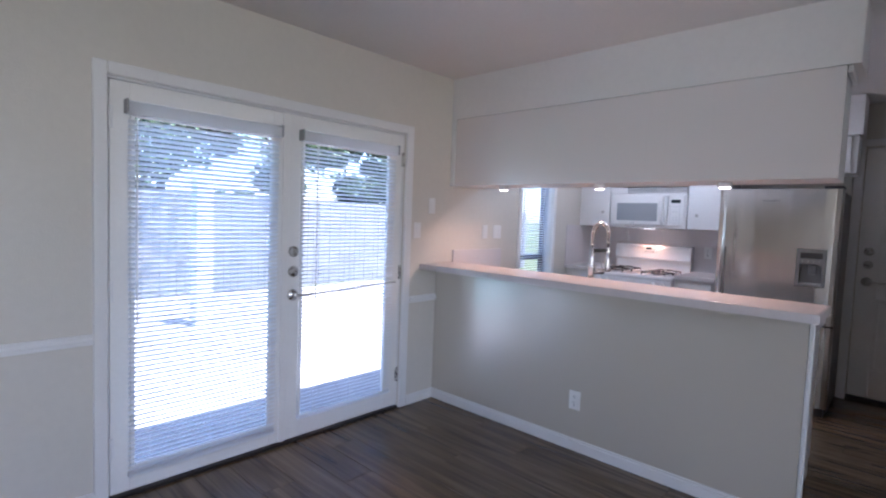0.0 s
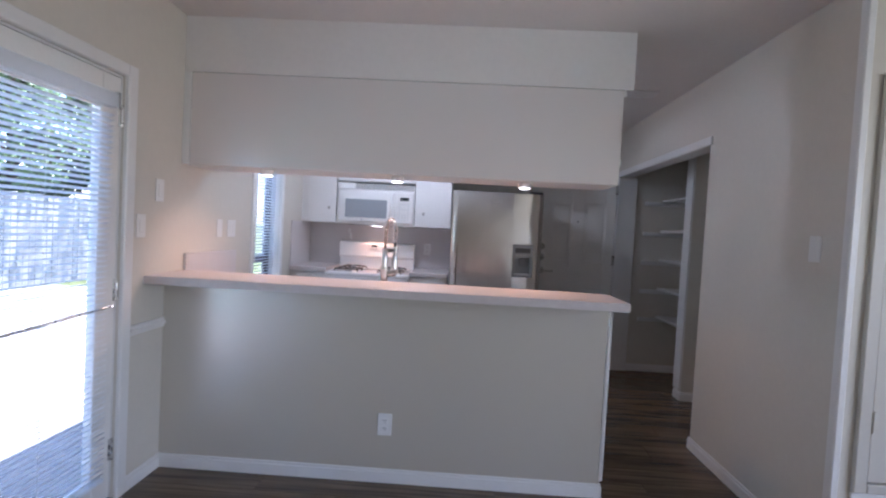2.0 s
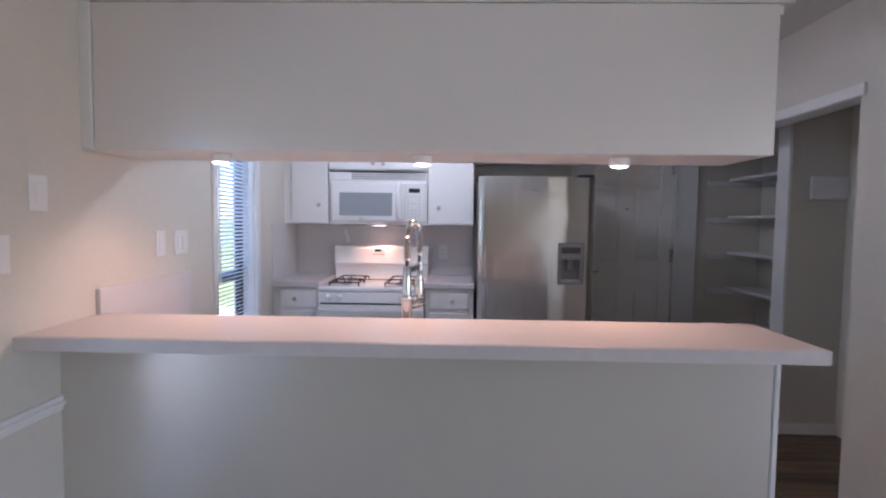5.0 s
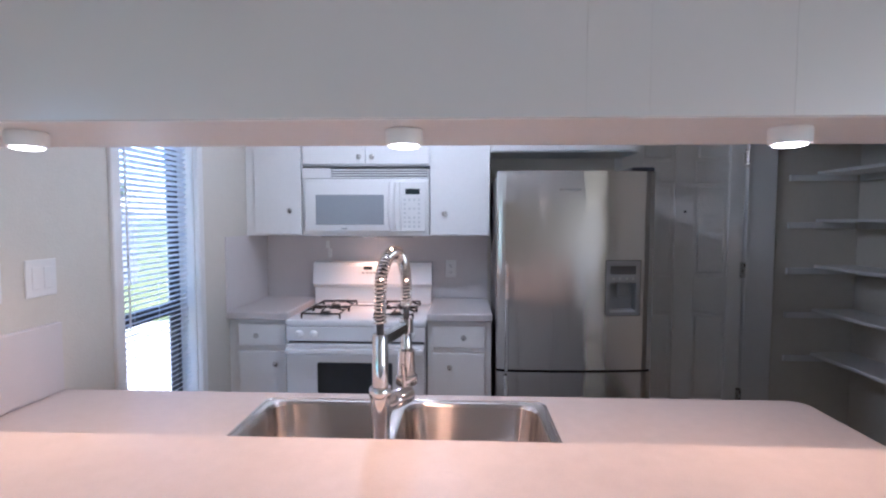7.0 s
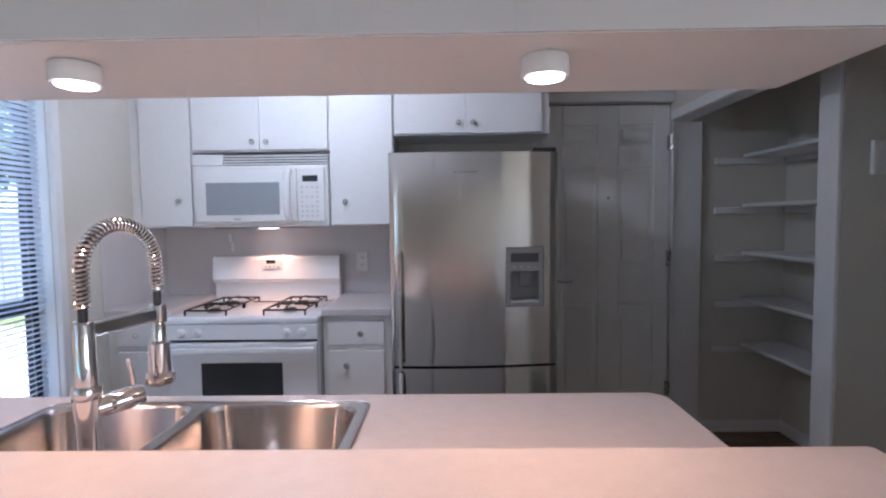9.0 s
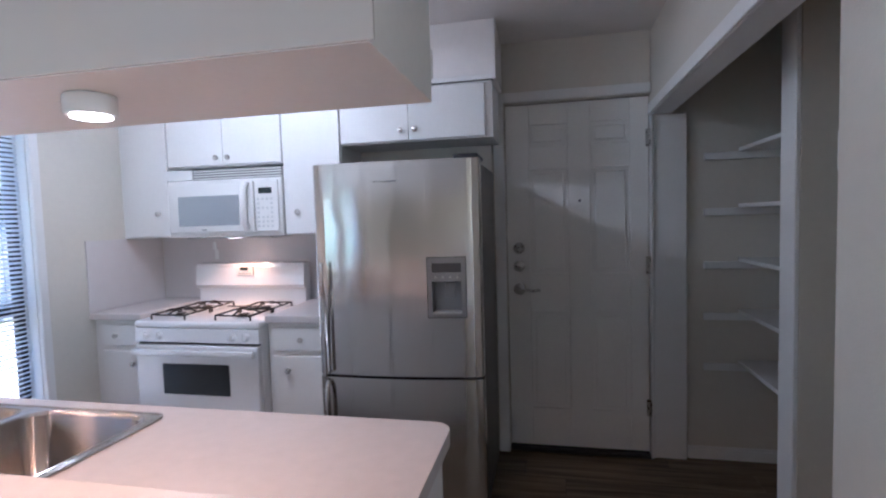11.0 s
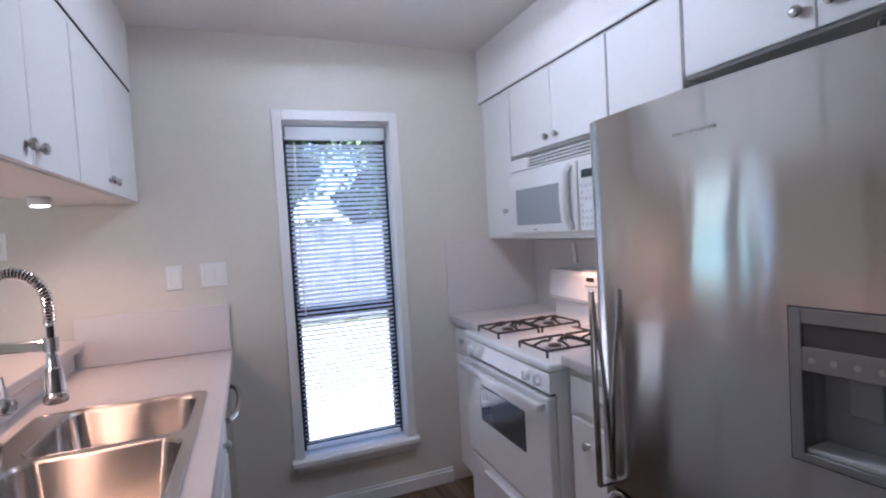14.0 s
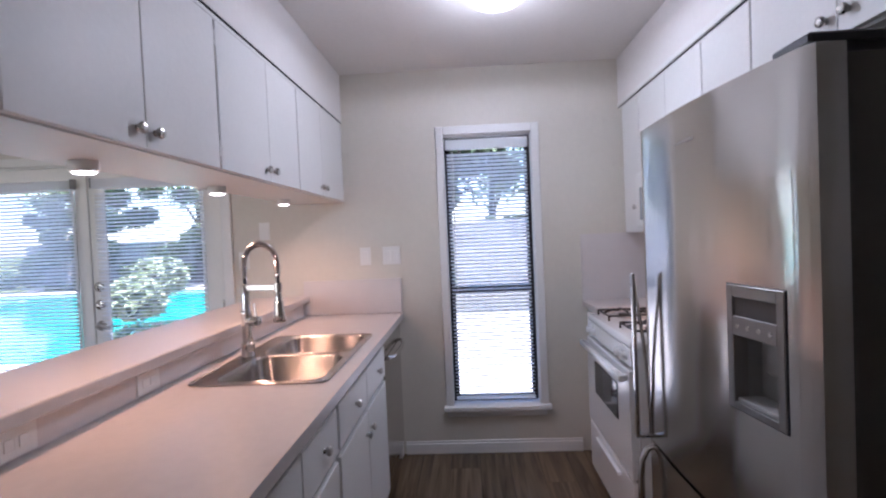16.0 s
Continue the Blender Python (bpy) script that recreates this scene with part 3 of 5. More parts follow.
for z in (0.30, 1.145, 1.875):
    bm = tube((0.655, DY - 0.012, z - 0.05), (0.655, DY - 0.012, z + 0.05), 0.008, sides=12)
    add_box(bm, (0.63, DY - 0.004, z - 0.05), (0.65, DY - 0.0005, z + 0.05))
    part("hinge", bm, NICKEL, entry, "satin metal hinge")
part("threshold", boxes(((DX0, 5.725, 0), (DX1, 5.83, 0.028)), bevel=0.006), BLACKMETAL, entry, "dark metal threshold")

# louvred closet door
louv = thing("louvred_closet_door", (1.1, 2.58, 0.40), "off-white closet door with two louvred panels, closed", "door")
part("casing", boxes(((0.745, 2.578, 0.36), (0.802, 2.60, 2.085)), ((1.42, 2.578, 0.36), (1.477, 2.60, 2.085)), ((0.802, 2.578, 2.022), (1.42, 2.60, 2.085)), ((0.802, 2.578, 0.36), (1.42, 2.60, 0.40)), bevel=0.005), CLOSETPAINT, louv)
LVP = [(1.44, 1.86), (0.83, 1.23)]
bm = boxes(((0.808, 2.588, 0.408), (0.925, 2.618, 2.014)), ((1.30, 2.588, 0.408), (1.414, 2.618, 2.014)), ((0.925, 2.588, 0.408), (1.30, 2.618, 0.83)), ((0.925, 2.588, 1.23), (1.30, 2.618, 1.44)), ((0.925, 2.588, 1.86), (1.30, 2.618, 2.014)))
part("door_leaf", bm, CLOSETPAINT, louv)
part("backing", boxes(((0.93, 2.622, 0.82), (1.30, 2.626, 1.88))), DARKGAP, louv, "dark space behind the louvres")
sl = bmesh.new()
add_box(sl, (-0.1875, -0.016, -0.002), (0.1875, 0.016, 0.002), 0.001)
slm = mesh_of("louvre", sl, CLOSETPAINT)
for z0, z1 in LVP:
    part("louvre_frame", boxes(((0.905, 2.582, z0 - 0.02), (0.927, 2.59, z1 + 0.02)), ((1.298, 2.582, z0 - 0.02), (1.32, 2.59, z1 + 0.02)), ((0.927, 2.582, z0 - 0.02), (1.298, 2.59, z0)), ((0.927, 2.582, z1), (1.298, 2.59, z1 + 0.02)), bevel=0.003), CLOSETPAINT, louv)
    n = int((z1 - z0) / 0.032)
    for k in range(n):
        piece("louvre", slm, louv, (1.1125, 2.604, z0 + 0.016 + k * (z1 - z0) / n), (48, 0, 0))
for z in (0.66, 1.84):
    part("hinge", boxes(((0.799, 2.572, z - 0.045), (0.812, 2.589, z + 0.045)), bevel=0.003), CLOSETPAINT, louv, "painted hinge")
grille = thing("return_air_grille", (1.1, 2.6, 0.05), "white metal return-air grille low on the wall", "grille")
part("frame", boxes(((0.745, 2.588, 0.33), (1.48, 2.6, 0.357)), ((0.745, 2.588, 0.05), (1.48, 2.6, 0.077)), ((0.745, 2.588, 0.077), (0.772, 2.6, 0.33)), ((1.453, 2.588, 0.077), (1.48, 2.6, 0.33)), bevel=0.002), TRIM, grille)
gs = bmesh.new()
add_box(gs, (-0.34, -0.006, -0.001), (0.34, 0.006, 0.001))
gsm = mesh_of("blade", gs, TRIM)
for k in range(17):
    piece("blade", gsm, grille, (1.1125, 2.592, 0.085 + k * 0.0148), (35, 0, 0))

# ---- kitchen: bar side ----
bar = thing("breakfast_bar", (-1.3, 3.1, 1.008), "pale laminate breakfast bar top on the half wall", "bar counter")
part("slab", boxes(((WX + 0.001, 2.916, 1.012), (-0.102, 3.303, 1.052)), bevel=0.006, segments=2), LAMINATE, bar)
part("edge_band", boxes(((WX + 0.001, 2.912, 1.009), (-0.10, 2.9155, 1.049)), ((-0.1015, 2.9155, 1.009), (-0.098, 3.30, 1.049))), LAMINATE, bar, "laminate edge strip")
worktop = thing("sink_worktop", (-1.3, 3.6, 0.885), "pale laminate worktop with a cut-out for the sink", "worktop")
SX0, SX1, SY0, SY1 = -1.80, -0.955, 3.345, 3.845
CY0, CY1 = 3.252, 3.905
zt, zb = 0.924, 0.886
for x0, x1, y0, y1 in ((WX + 0.001, SX0 + 0.015, CY0, CY1), (SX0 + 0.015, SX1 - 0.015, CY0, SY0 + 0.015), (SX0 + 0.015, SX1 - 0.015, SY1 - 0.015, CY1)):
    part("worktop_section", boxes(((x0, y0, zb), (x1, y1, zt))), LAMINATE, worktop)
bm = bmesh.new()
# rounded free end
cr = 0.05
pts = [(SX1 - 0.015, CY0), (-0.165, CY0)] + [(-0.165 - cr + cr * math.cos(a), CY1 - cr + cr * math.sin(a)) for a in [k * math.pi / 16 for k in range(9)]] + [(SX1 - 0.015, CY1)]
lo = [bm.verts.new((x, y, zb)) for x, y in pts]
hi = [bm.verts.new((x, y, zt)) for x, y in pts]
bm.faces.new(hi), bm.faces.new(list(reversed(lo)))
for k in range(len(pts)):
    bm.faces.new((lo[k], lo[(k + 1) % len(pts)], hi[(k + 1) % len(pts)], hi[k]))
part("worktop_section", bm, LAMINATE, worktop)
part("bar_backsplash", boxes(((WX + 0.02, 3.252, 0.926), (-0.165, 3.262, 1.0085))), SPLASH, worktop, "pale backsplash strip under the bar top")
part("end_splash", boxes(((WX + 0.001, 3.265, 0.926), (WX + 0.02, 3.90, 1.148)), bevel=0.003), SPLASH, worktop, "pale laminate end splash against the wall")
for x in (-0.89, -0.40):
    o = thing("wall_outlet", (x, 3.262, 0.932), "white horizontal outlet plate on the bar backsplash", "outlet", "backsplash outlets")
    part("plate", boxes(((x - 0.058, 3.2625, 0.932), (x + 0.058, 3.2685, 1.002)), bevel=0.002), PLASTIC, o)
    for dx in (-0.02, 0.02):
        part("socket", boxes(((x + dx - 0.014, 3.268, 0.952), (x + dx + 0.014, 3.2705, 0.982)), bevel=0.002), PLASTIC, o)


def rounded_ring(x0, x1, y0, y1, r, n=6):
    out = []
    for cx, cy, a0 in ((x1 - r, y1 - r, 0), (x0 + r, y1 - r, 90), (x0 + r, y0 + r, 180), (x1 - r, y0 + r, 270)):
        out += [(cx + r * math.cos(radians(a0 + 90 * k / n)), cy + r * math.sin(radians(a0 + 90 * k / n))) for k in range(n + 1)]
    return out


def add_rings(bm, rings, close):
    loops = [[bm.verts.new((x, y, z)) for x, y in ring] for ring, z in rings]
    for p, q in zip(loops, loops[1:]):
        n = len(p)
        for k in range(n):
            bm.faces.new((p[k], p[(k + 1) % n], q[(k + 1) % n], q[k]))
    if close:
        bm.faces.new(loops[-1])
    return loops


sink = thing("double_sink", (-1.38, 3.6, 0.73), "stainless steel double-bowl drop-in sink, empty", "sink")
XM = -1.385
deck = 0.929
bm = bmesh.new()
outline = rounded_ring(SX0, SX1, SY0, SY1, 0.035)
loops = [outline] + [rounded_ring(a, b, SY0 + 0.085, SY1 - 0.03, 0.05) for a, b in ((SX0 + 0.03, XM - 0.016), (XM + 0.016, SX1 - 0.03))]
edges = []
for loop in loops:
    vs = [bm.verts.new((x, y, deck)) for x, y in loop]
    edges += [bm.edges.new((vs[k], vs[(k + 1) % len(vs)])) for k in range(len(vs))]
bmesh.ops.triangle_fill(bm, use_beauty=True, use_dissolve=False, edges=edges)
part("rim", bm, SINKSTEEL, sink)
# rolled bead along the outer edge
bead = rounded_ring(SX0 + 0.004, SX1 - 0.004, SY0 + 0.004, SY1 - 0.004, 0.032)
part("rim_bead", add_pipe(bmesh.new(), [(x, y, 0.9275) for x, y in bead + bead[:1]], 0.0045, 8), SINKSTEEL, sink, "rolled steel edge of the sink", True)
for a, b in ((SX0 + 0.03, XM - 0.016), (XM + 0.016, SX1 - 0.03)):
    bm = bmesh.new()
    y0, y1 = SY0 + 0.085, SY1 - 0.03
    add_rings(bm, [(rounded_ring(a - 0.004, b + 0.004, y0 - 0.004, y1 + 0.004, 0.054), 0.9293), (rounded_ring(a, b, y0, y1, 0.05), 0.931), (rounded_ring(a + 0.006, b - 0.006, y0 + 0.006, y1 - 0.006, 0.055), 0.922),
                   (rounded_ring(a + 0.016, b - 0.016, y0 + 0.016, y1 - 0.016, 0.06), 0.78), (rounded_ring(a + 0.045, b - 0.045, y0 + 0.045, y1 - 0.045, 0.05), 0.745)], True)
    bowl = part("bowl", bm, SINKSTEEL, sink, "", True)
    cx, cy = (a + b) / 2, (y0 + y1) / 2
    part("drain", add_lathe(bmesh.new(), [(0.042, 0), (0.042, 0.003), (0.03, 0.004), (0.028, 0.001)], Matrix.Translation((cx, cy, 0.7455))), CHROME, bowl, "round steel drain", True)

# spring-neck tap
FX, FY = -1.375, 3.388
tap = thing("spring_tap", (FX, FY, 0.93), "chrome spring-neck kitchen tap with a pull-down spray", "tap")
SXP, SYP = -1.338, 3.545
TAPM = Matrix.Translation((FX, FY, 0))
part("base_ring", add_lathe(bmesh.new(), [(0.030, 0.9292), (0.031, 0.934), (0.0275, 0.941), (0.0265, 0.972), (0.028, 0.976), (0.028, 0.984), (0.022, 0.988)], TAPM, 24), CHROME, tap, "", True)
part("body", add_lathe(bmesh.new(), [(0.0205, 0.986), (0.0200, 1.04), (0.0215, 1.10), (0.0215, 1.104)], TAPM, 24), CHROME, tap, "", True)
part("collar", add_lathe(bmesh.new(), [(0.0225, 1.1035), (0.0240, 1.107), (0.0240, 1.121), (0.0220, 1.125)], TAPM, 24), CHROME, tap, "", True)
part("riser", add_lathe(bmesh.new(), [(0.0170, 1.1245), (0.0170, 1.234), (0.0150, 1.238), (0.0105, 1.239)], TAPM, 24), CHROME, tap, "", True)
vm = Matrix.Translation((FX, FY, 1.082)) @ Vector((0.6, 0.8, 0.06)).to_track_quat("Z", "Y").to_matrix().to_4x4()
valve = part("valve", add_lathe(bmesh.new(), [(0.0185, 0.012), (0.0200, 0.030), (0.0200, 0.036), (0.0188, 0.038), (0.0200, 0.040), (0.0205, 0.082), (0.0185, 0.088), (0.006, 0.090)], vm, 24), CHROME, tap, "", True)
part("lever", add_pipe(bmesh.new(), [(FX + 0.044, FY + 0.059, 1.10), (FX + 0.043, FY + 0.058, 1.125), (FX + 0.040, FY + 0.053, 1.158)], 0.004, 10, [0.0045, 0.0042, 0.0034]), CHROME, valve, "slim chrome lever", True)
ux, uy = (SXP - FX), (SYP - FY)
span = math.hypot(ux, uy)
ux, uy = ux / span, uy / span
R = span / 2
arc = [(FX, FY, 1.235 + 0.085 * k / 10) for k in range(10)]
arc += [(FX + ux * (R - R * math.cos(a)), FY + uy * (R - R * math.cos(a)), 1.32 + R * 1.05 * math.sin(a)) for a in [math.pi * k / 40 for k in range(41)]]
arc += [(SXP, SYP, 1.32 - 0.11 * k / 10) for k in range(1, 11)]
part("hose", add_pipe(bmesh.new(), arc, 0.0078), DARKPLASTIC, tap, "dark hose inside the spring", True)
# helix round the hose
path = [Vector(p) for p in arc[3:55]]
lens = [0.0]
for p, q in zip(path, path[1:]):
    lens.append(lens[-1] + (q - p).length)
turns = 46
hel = []
N = turns * 10
side = Vector((-uy, ux, 0))
for k in range(N + 1):
    s = lens[-1] * k / N
    i = max(j for j in range(len(lens) - 1) if lens[j] <= s + 1e-9)
    u = (s - lens[i]) / max(1e-9, lens[i + 1] - lens[i])
    p = path[i].lerp(path[i + 1], u)
    d = (path[i + 1] - path[i]).normalized()
    nrm = d.cross(side).normalized()
    a = 2 * math.pi * turns * k / N
    hel.append(p + 0.0118 * (math.cos(a) * side + math.sin(a) * nrm))
part("spring", add_pipe(bmesh.new(), hel, 0.0026, 6), CHROME, tap, "coiled chrome spring", True)
arm = new("spray_arm", mesh_of("spray_arm", boxes(((-0.01, 0, -0.013), (0.01, span - 0.005, 0.013)), bevel=0.003), CHROME))
arm.parent = tap
arm.matrix_local = Matrix.Translation((0, 0, 1.222 - 0.93)) @ Matrix.Rotation(math.atan2(-ux, uy), 4, "Z")
SPM = Matrix.Translation((SXP, SYP, 0))
part("spring_end", add_lathe(bmesh.new(), [(0.0085, 1.268), (0.0125, 1.272), (0.0125, 1.281), (0.0100, 1.284)], SPM, 20), CHROME, tap, "", True)
part("holder", add_lathe(bmesh.new(), [(0.0095, 1.203), (0.0165, 1.206), (0.0165, 1.240), (0.0095, 1.243)], SPM, 20), CHROME, tap, "ring that holds the spray", True)
sp = part("spray_head", add_lathe(bmesh.new(), [(0.0085, 1.205), (0.0125, 1.196), (0.0140, 1.168), (0.0195, 1.163), (0.0215, 1.105), (0.0265, 1.101), (0.0270, 1.083), (0.0240, 1.079)], SPM, 24), CHROME, tap, "", True)
part("nozzle", add_lathe(bmesh.new(), [(0.0215, 1.0788), (0.0205, 1.0770), (0.005, 1.0765)], SPM, 20), GREYPLASTIC, sp, "grey rubber nozzle")


def cabinet_door(parent, x0, x1, z0, z1, yface, out, knob=None, name="door", extra=""):
    """A slab door on a cabinet face; out is -1 or 1 along y."""
    ya, yb = sorted((yface + out * 0.001, yface + out * 0.019))
    d = part(name, boxes(((x0, ya, z0), (x1, yb, z1)), bevel=0.003, segments=2), CABINET, parent, extra)
    if knob:
        part("knob", knob_bm((knob[0], yface + out * 0.019, knob[1]), (0, out, 0)), NICKEL, d, "round satin nickel knob", True)
    return d


# upper cabinets over the bar
UZ0, UZ1 = 1.65, 2.157
for x0, x1, xm, ka, kb in ((-0.887, -0.112, -0.51, -0.545, -0.475), (-1.6565, -0.8875, -1.30, -1.335, -1.262), (WX + 0.003, -1.657, -2.04, -2.075, -2.005)):
    cab = thing("bar_wall_cabinet", ((x0 + x1) / 2, 3.39, UZ0), "white painted wall cabinet with two plain doors above the bar", "cabinet", "bar wall cabinets")
    part("body", boxes(((x0, 3.2245, UZ0), (x1, 3.536, UZ1))), CABINET, cab)
    cabinet_door(cab, x0 + 0.006, xm - 0.0015, UZ0 + 0.004, UZ1 - 0.02, 3.536, 1, (ka, 1.70))
    cabinet_door(cab, xm + 0.0015, x1 - 0.006, UZ0 + 0.004, UZ1 - 0.02, 3.536, 1, (kb, 1.70))
    for x in (x0 + 0.003, x1 - 0.003):
        for z in (UZ0 + 0.07, UZ1 - 0.08):
            part("hinge", tube((x, 3.5535, z - 0.025), (x, 3.5535, z + 0.025), 0.0028, sides=8), TRIM, cab, "painted barrel hinge")
structure("cabinet_back_panel", boxes(((WX + 0.045, 3.219, UZ0 + 0.001), (-0.105, 3.2242, 2.1575)), bevel=0.0008), PANELPAINT, "smooth painted back panel of the bar cabinets", "panel")
for x in (-0.994, -0.888, -0.652):
    structure("panel_seam", boxes(((x - 0.0012, 3.2182, UZ0 + 0.002), (x + 0.0012, 3.2189, 2.152))), PANELPAINT, "faint seam on the bar cabinet back panel", "trim")
structure("cabinet_end_strip", boxes(((WX, 3.214, UZ0), (WX + 0.04, 3.2243, 2.157)), bevel=0.002), TRIM, "painted filler strip against the wall", "trim")
structure("cabinet_top_gap", boxes(((WX + 0.04, 3.2205, 2.1577), (-0.105, 3.30, 2.1597))), DARKGAP, "thin dark gap under the soffit", "trim")
structure("cabinet_crown_tab", boxes(((-0.104, 3.23, 2.125), (-0.085, 3.50, 2.158)), bevel=0.003), TRIM, "small moulding at the cabinet end", "trim")
for px, py in PUCKS:
    puck = thing("puck_light", (px, py, 1.61), "white round under-cabinet puck light, lit", "lamp", "under-cabinet lights")
    part("housing", add_lathe(bmesh.new(), [(0.034, UZ0 - 0.001), (0.036, UZ0 - 0.004), (0.036, UZ0 - 0.028), (0.034, UZ0 - 0.031), (0.029, UZ0 - 0.031)], Matrix.Translation((px, py, 0)), 28), PLASTIC, puck, "", True)
    part("diffuser", add_lathe(bmesh.new(), [(0.028, UZ0 - 0.0312), (0.028, UZ0 - 0.034), (0.02, UZ0 - 0.036)], Matrix.Translation((px, py, 0)), 24), BULB, puck, "glowing diffuser", True)

# base cabinets on the sink side
BY = 3.872
TOE = 0.10


def base_body(cab, x0, x1, y0, y1, toe_out, top=0.885):
    """Carcass with a recessed toe kick; toe_out is the side that it faces."""
    t0, t1 = (y0, y1 - 0.06) if toe_out > 0 else (y0 + 0.06, y1)
    part("body", boxes(((x0, y0, TOE), (x1, y1, top))), CABINET, cab)
    part("toe_kick", boxes(((x0, t0, 0.0), (x1, t1, TOE - 0.002))), CABINET, cab)


cab = thing("sink_base_cabinet", (-1.37, 3.56, 0), "white sink base cabinet with two doors and false drawers", "cabinet")
part("body", boxes(((-1.828, 3.255, TOE), (-0.908, 3.30, 0.884)), ((-1.828, 3.30, TOE), (-1.81, BY, 0.884)), ((-0.926, 3.30, TOE), (-0.908, BY, 0.884)), ((-1.81, BY - 0.02, TOE), (-0.926, BY, 0.884)), ((-1.81, 3.30, TOE), (-0.926, BY - 0.02, TOE + 0.018))), CABINET, cab)
part("toe_kick", boxes(((-1.828, 3.255, 0), (-0.908, BY - 0.06, TOE - 0.002))), CABINET, cab)
for a, b, k in ((-1.815, -1.372, -1.62), (-1.366, -0.92, -1.16)):
    cabinet_door(cab, a, b, 0.71, 0.862, BY, 1, (k, 0.785), "drawer_front")
cabinet_door(cab, -1.815, -1.372, 0.12, 0.685, BY, 1, (-1.415, 0.60))
cabinet_door(cab, -1.366, -0.92, 0.12, 0.685, BY, 1, (-1.323, 0.60))
cab = thing("base_cabinet", (-0.55, 3.56, 0), "white base cabinet with drawer over door beside the sink", "cabinet")
base_body(cab, -0.905, -0.19, 3.255, BY, 1)
for a, b, k, kd in ((-0.892, -0.55, -0.74, -0.60), (-0.544, -0.203, -0.37, -0.50)):
    cabinet_door(cab, a, b, 0.71, 0.862, BY, 1, (k, 0.785), "drawer_front")
    cabinet_door(cab, a, b, 0.12, 0.685, BY, 1, (kd, 0.60))

dw = thing("dishwasher", (-2.14, 3.56, 0), "stainless steel dishwasher with a curved towel-bar handle", "dishwasher")
part("body", boxes(((-2.44, 3.255, 0.09), (-1.834, 3.855, 0.884))), GREYPLASTIC, dw)
part("toe_panel", boxes(((-2.44, 3.26, 0), (-1.834, 3.80, 0.088))), DARKPLASTIC, dw)
part("door", boxes(((-2.437, 3.856, 0.11), (-1.837, 3.885, 0.78)), bevel=0.005, segments=2), STEEL, dw)
part("control_strip", boxes(((-2.437, 3.856, 0.784), (-1.837, 3.888, 0.878)), bevel=0.006, segments=2), STEEL, dw)
hb = part("handle", add_pipe(bmesh.new(), [(-2.38 + 0.485 * k / 16, 3.895 + 0.035 * math.sin(math.pi * k / 16) ** 0.5, 0.775) for k in range(17)], 0.012), CHROME, dw, "bowed steel handle", True)
structure("dishwasher_filler", boxes(((WX, 3.255, 0), (-2.443, 3.868, 0.884))), CABINET, "white filler beside the dishwasher", "trim")

# ---- kitchen: range side ----
FYC = 5.048            # front of the far worktops
BF = 5.082             # front of the far base cabinets
for name, x0, x1, knobs in (("corner_base_cabinet", WX + 0.003, -2.166, ((-2.345, 0.835), (-2.24, 0.675))), ("range_base_cabinet", -1.398, -1.048, ((-1.20, 0.835), (-1.275, 0.67)))):
    cab = thing(name, ((x0 + x1) / 2, 5.3, 0), "white base cabinet with one drawer and one door beside the range", "cabinet", "far base cabinets")
    base_body(cab, x0, x1, BF, NY - 0.002, -1, 0.922)
    a = x0 + (0.055 if x0 < -2 else 0.03)
    b = x1 - (0.02 if x0 < -2 else 0.035)
    cabinet_door(cab, a, b, 0.775, 0.898, BF, -1, knobs[0], "drawer_front")
    cabinet_door(cab, a, b, 0.115, 0.745, BF, -1, knobs[1])
    top = solid("worktop", boxes(((x0 - (0.003 if x0 < -2 else 0), FYC, 0.924), (x1 + (0 if x0 < -2 else 0.004), NY - 0.012, 0.963)), bevel=0.004), LAMINATE, "pale laminate worktop beside the range", "worktop", "far worktops")
structure("range_backsplash", boxes(((WX + 0.012, NY - 0.010, 0.964), (-1.045, NY - 0.001, 1.377))), SPLASH, "pale laminate splash behind the range", "splash")
structure("side_splash", boxes(((WX + 0.001, 5.05, 0.964), (WX + 0.010, NY - 0.012, 1.378)), bevel=0.001), SPLASH, "pale laminate side splash on the wall", "splash")

# gas range
RX0, RX1, RF = -2.158, -1.404, 5.0
rng = thing("gas_range", (-1.78, 5.28, 0), "white freestanding gas range with four burners", "range")
part("body", boxes(((RX0, RF + 0.028, 0.03), (RX1, 5.60, 0.905)), bevel=0.003), ENAMEL, rng)
part("cooktop", boxes(((RX0 - 0.004, RF - 0.006, 0.898), (RX1 + 0.004, 5.55, 0.936)), bevel=0.014, segments=3), ENAMEL, rng, "white enamel cooktop", True)
bm = boxes(((RX0, 5.535, 0.93), (RX1, 5.60, 1.06)), bevel=0.006, segments=2)
part("backguard_base", bm, ENAMEL, rng)
bg = bmesh.new()
prof = [(5.595, 1.045), (5.520, 1.045), (5.508, 1.065), (5.518, 1.18), (5.530, 1.20), (5.595, 1.205)]
l = [bg.verts.new((RX0 - 0.002, y, z)) for y, z in prof]
r = [bg.verts.new((RX1 + 0.002, y, z)) for y, z in prof]
bg.faces.new(l), bg.faces.new(list(reversed(r)))
for k in range(len(prof)):
    bg.faces.new((l[k], r[k], r[(k + 1) % len(prof)], l[(k + 1) % len(prof)]))
guard = part("backguard", bg, ENAMEL, rng)
clock = part("clock_panel", boxes(((-1.865, 5.505, 1.125), (-1.745, 5.5135, 1.185)), bevel=0.001), PLASTIC, guard)
part("clock_display", boxes(((-1.835, 5.5025, 1.158), (-1.78, 5.505, 1.178))), LCD, clock, "dark clock display")
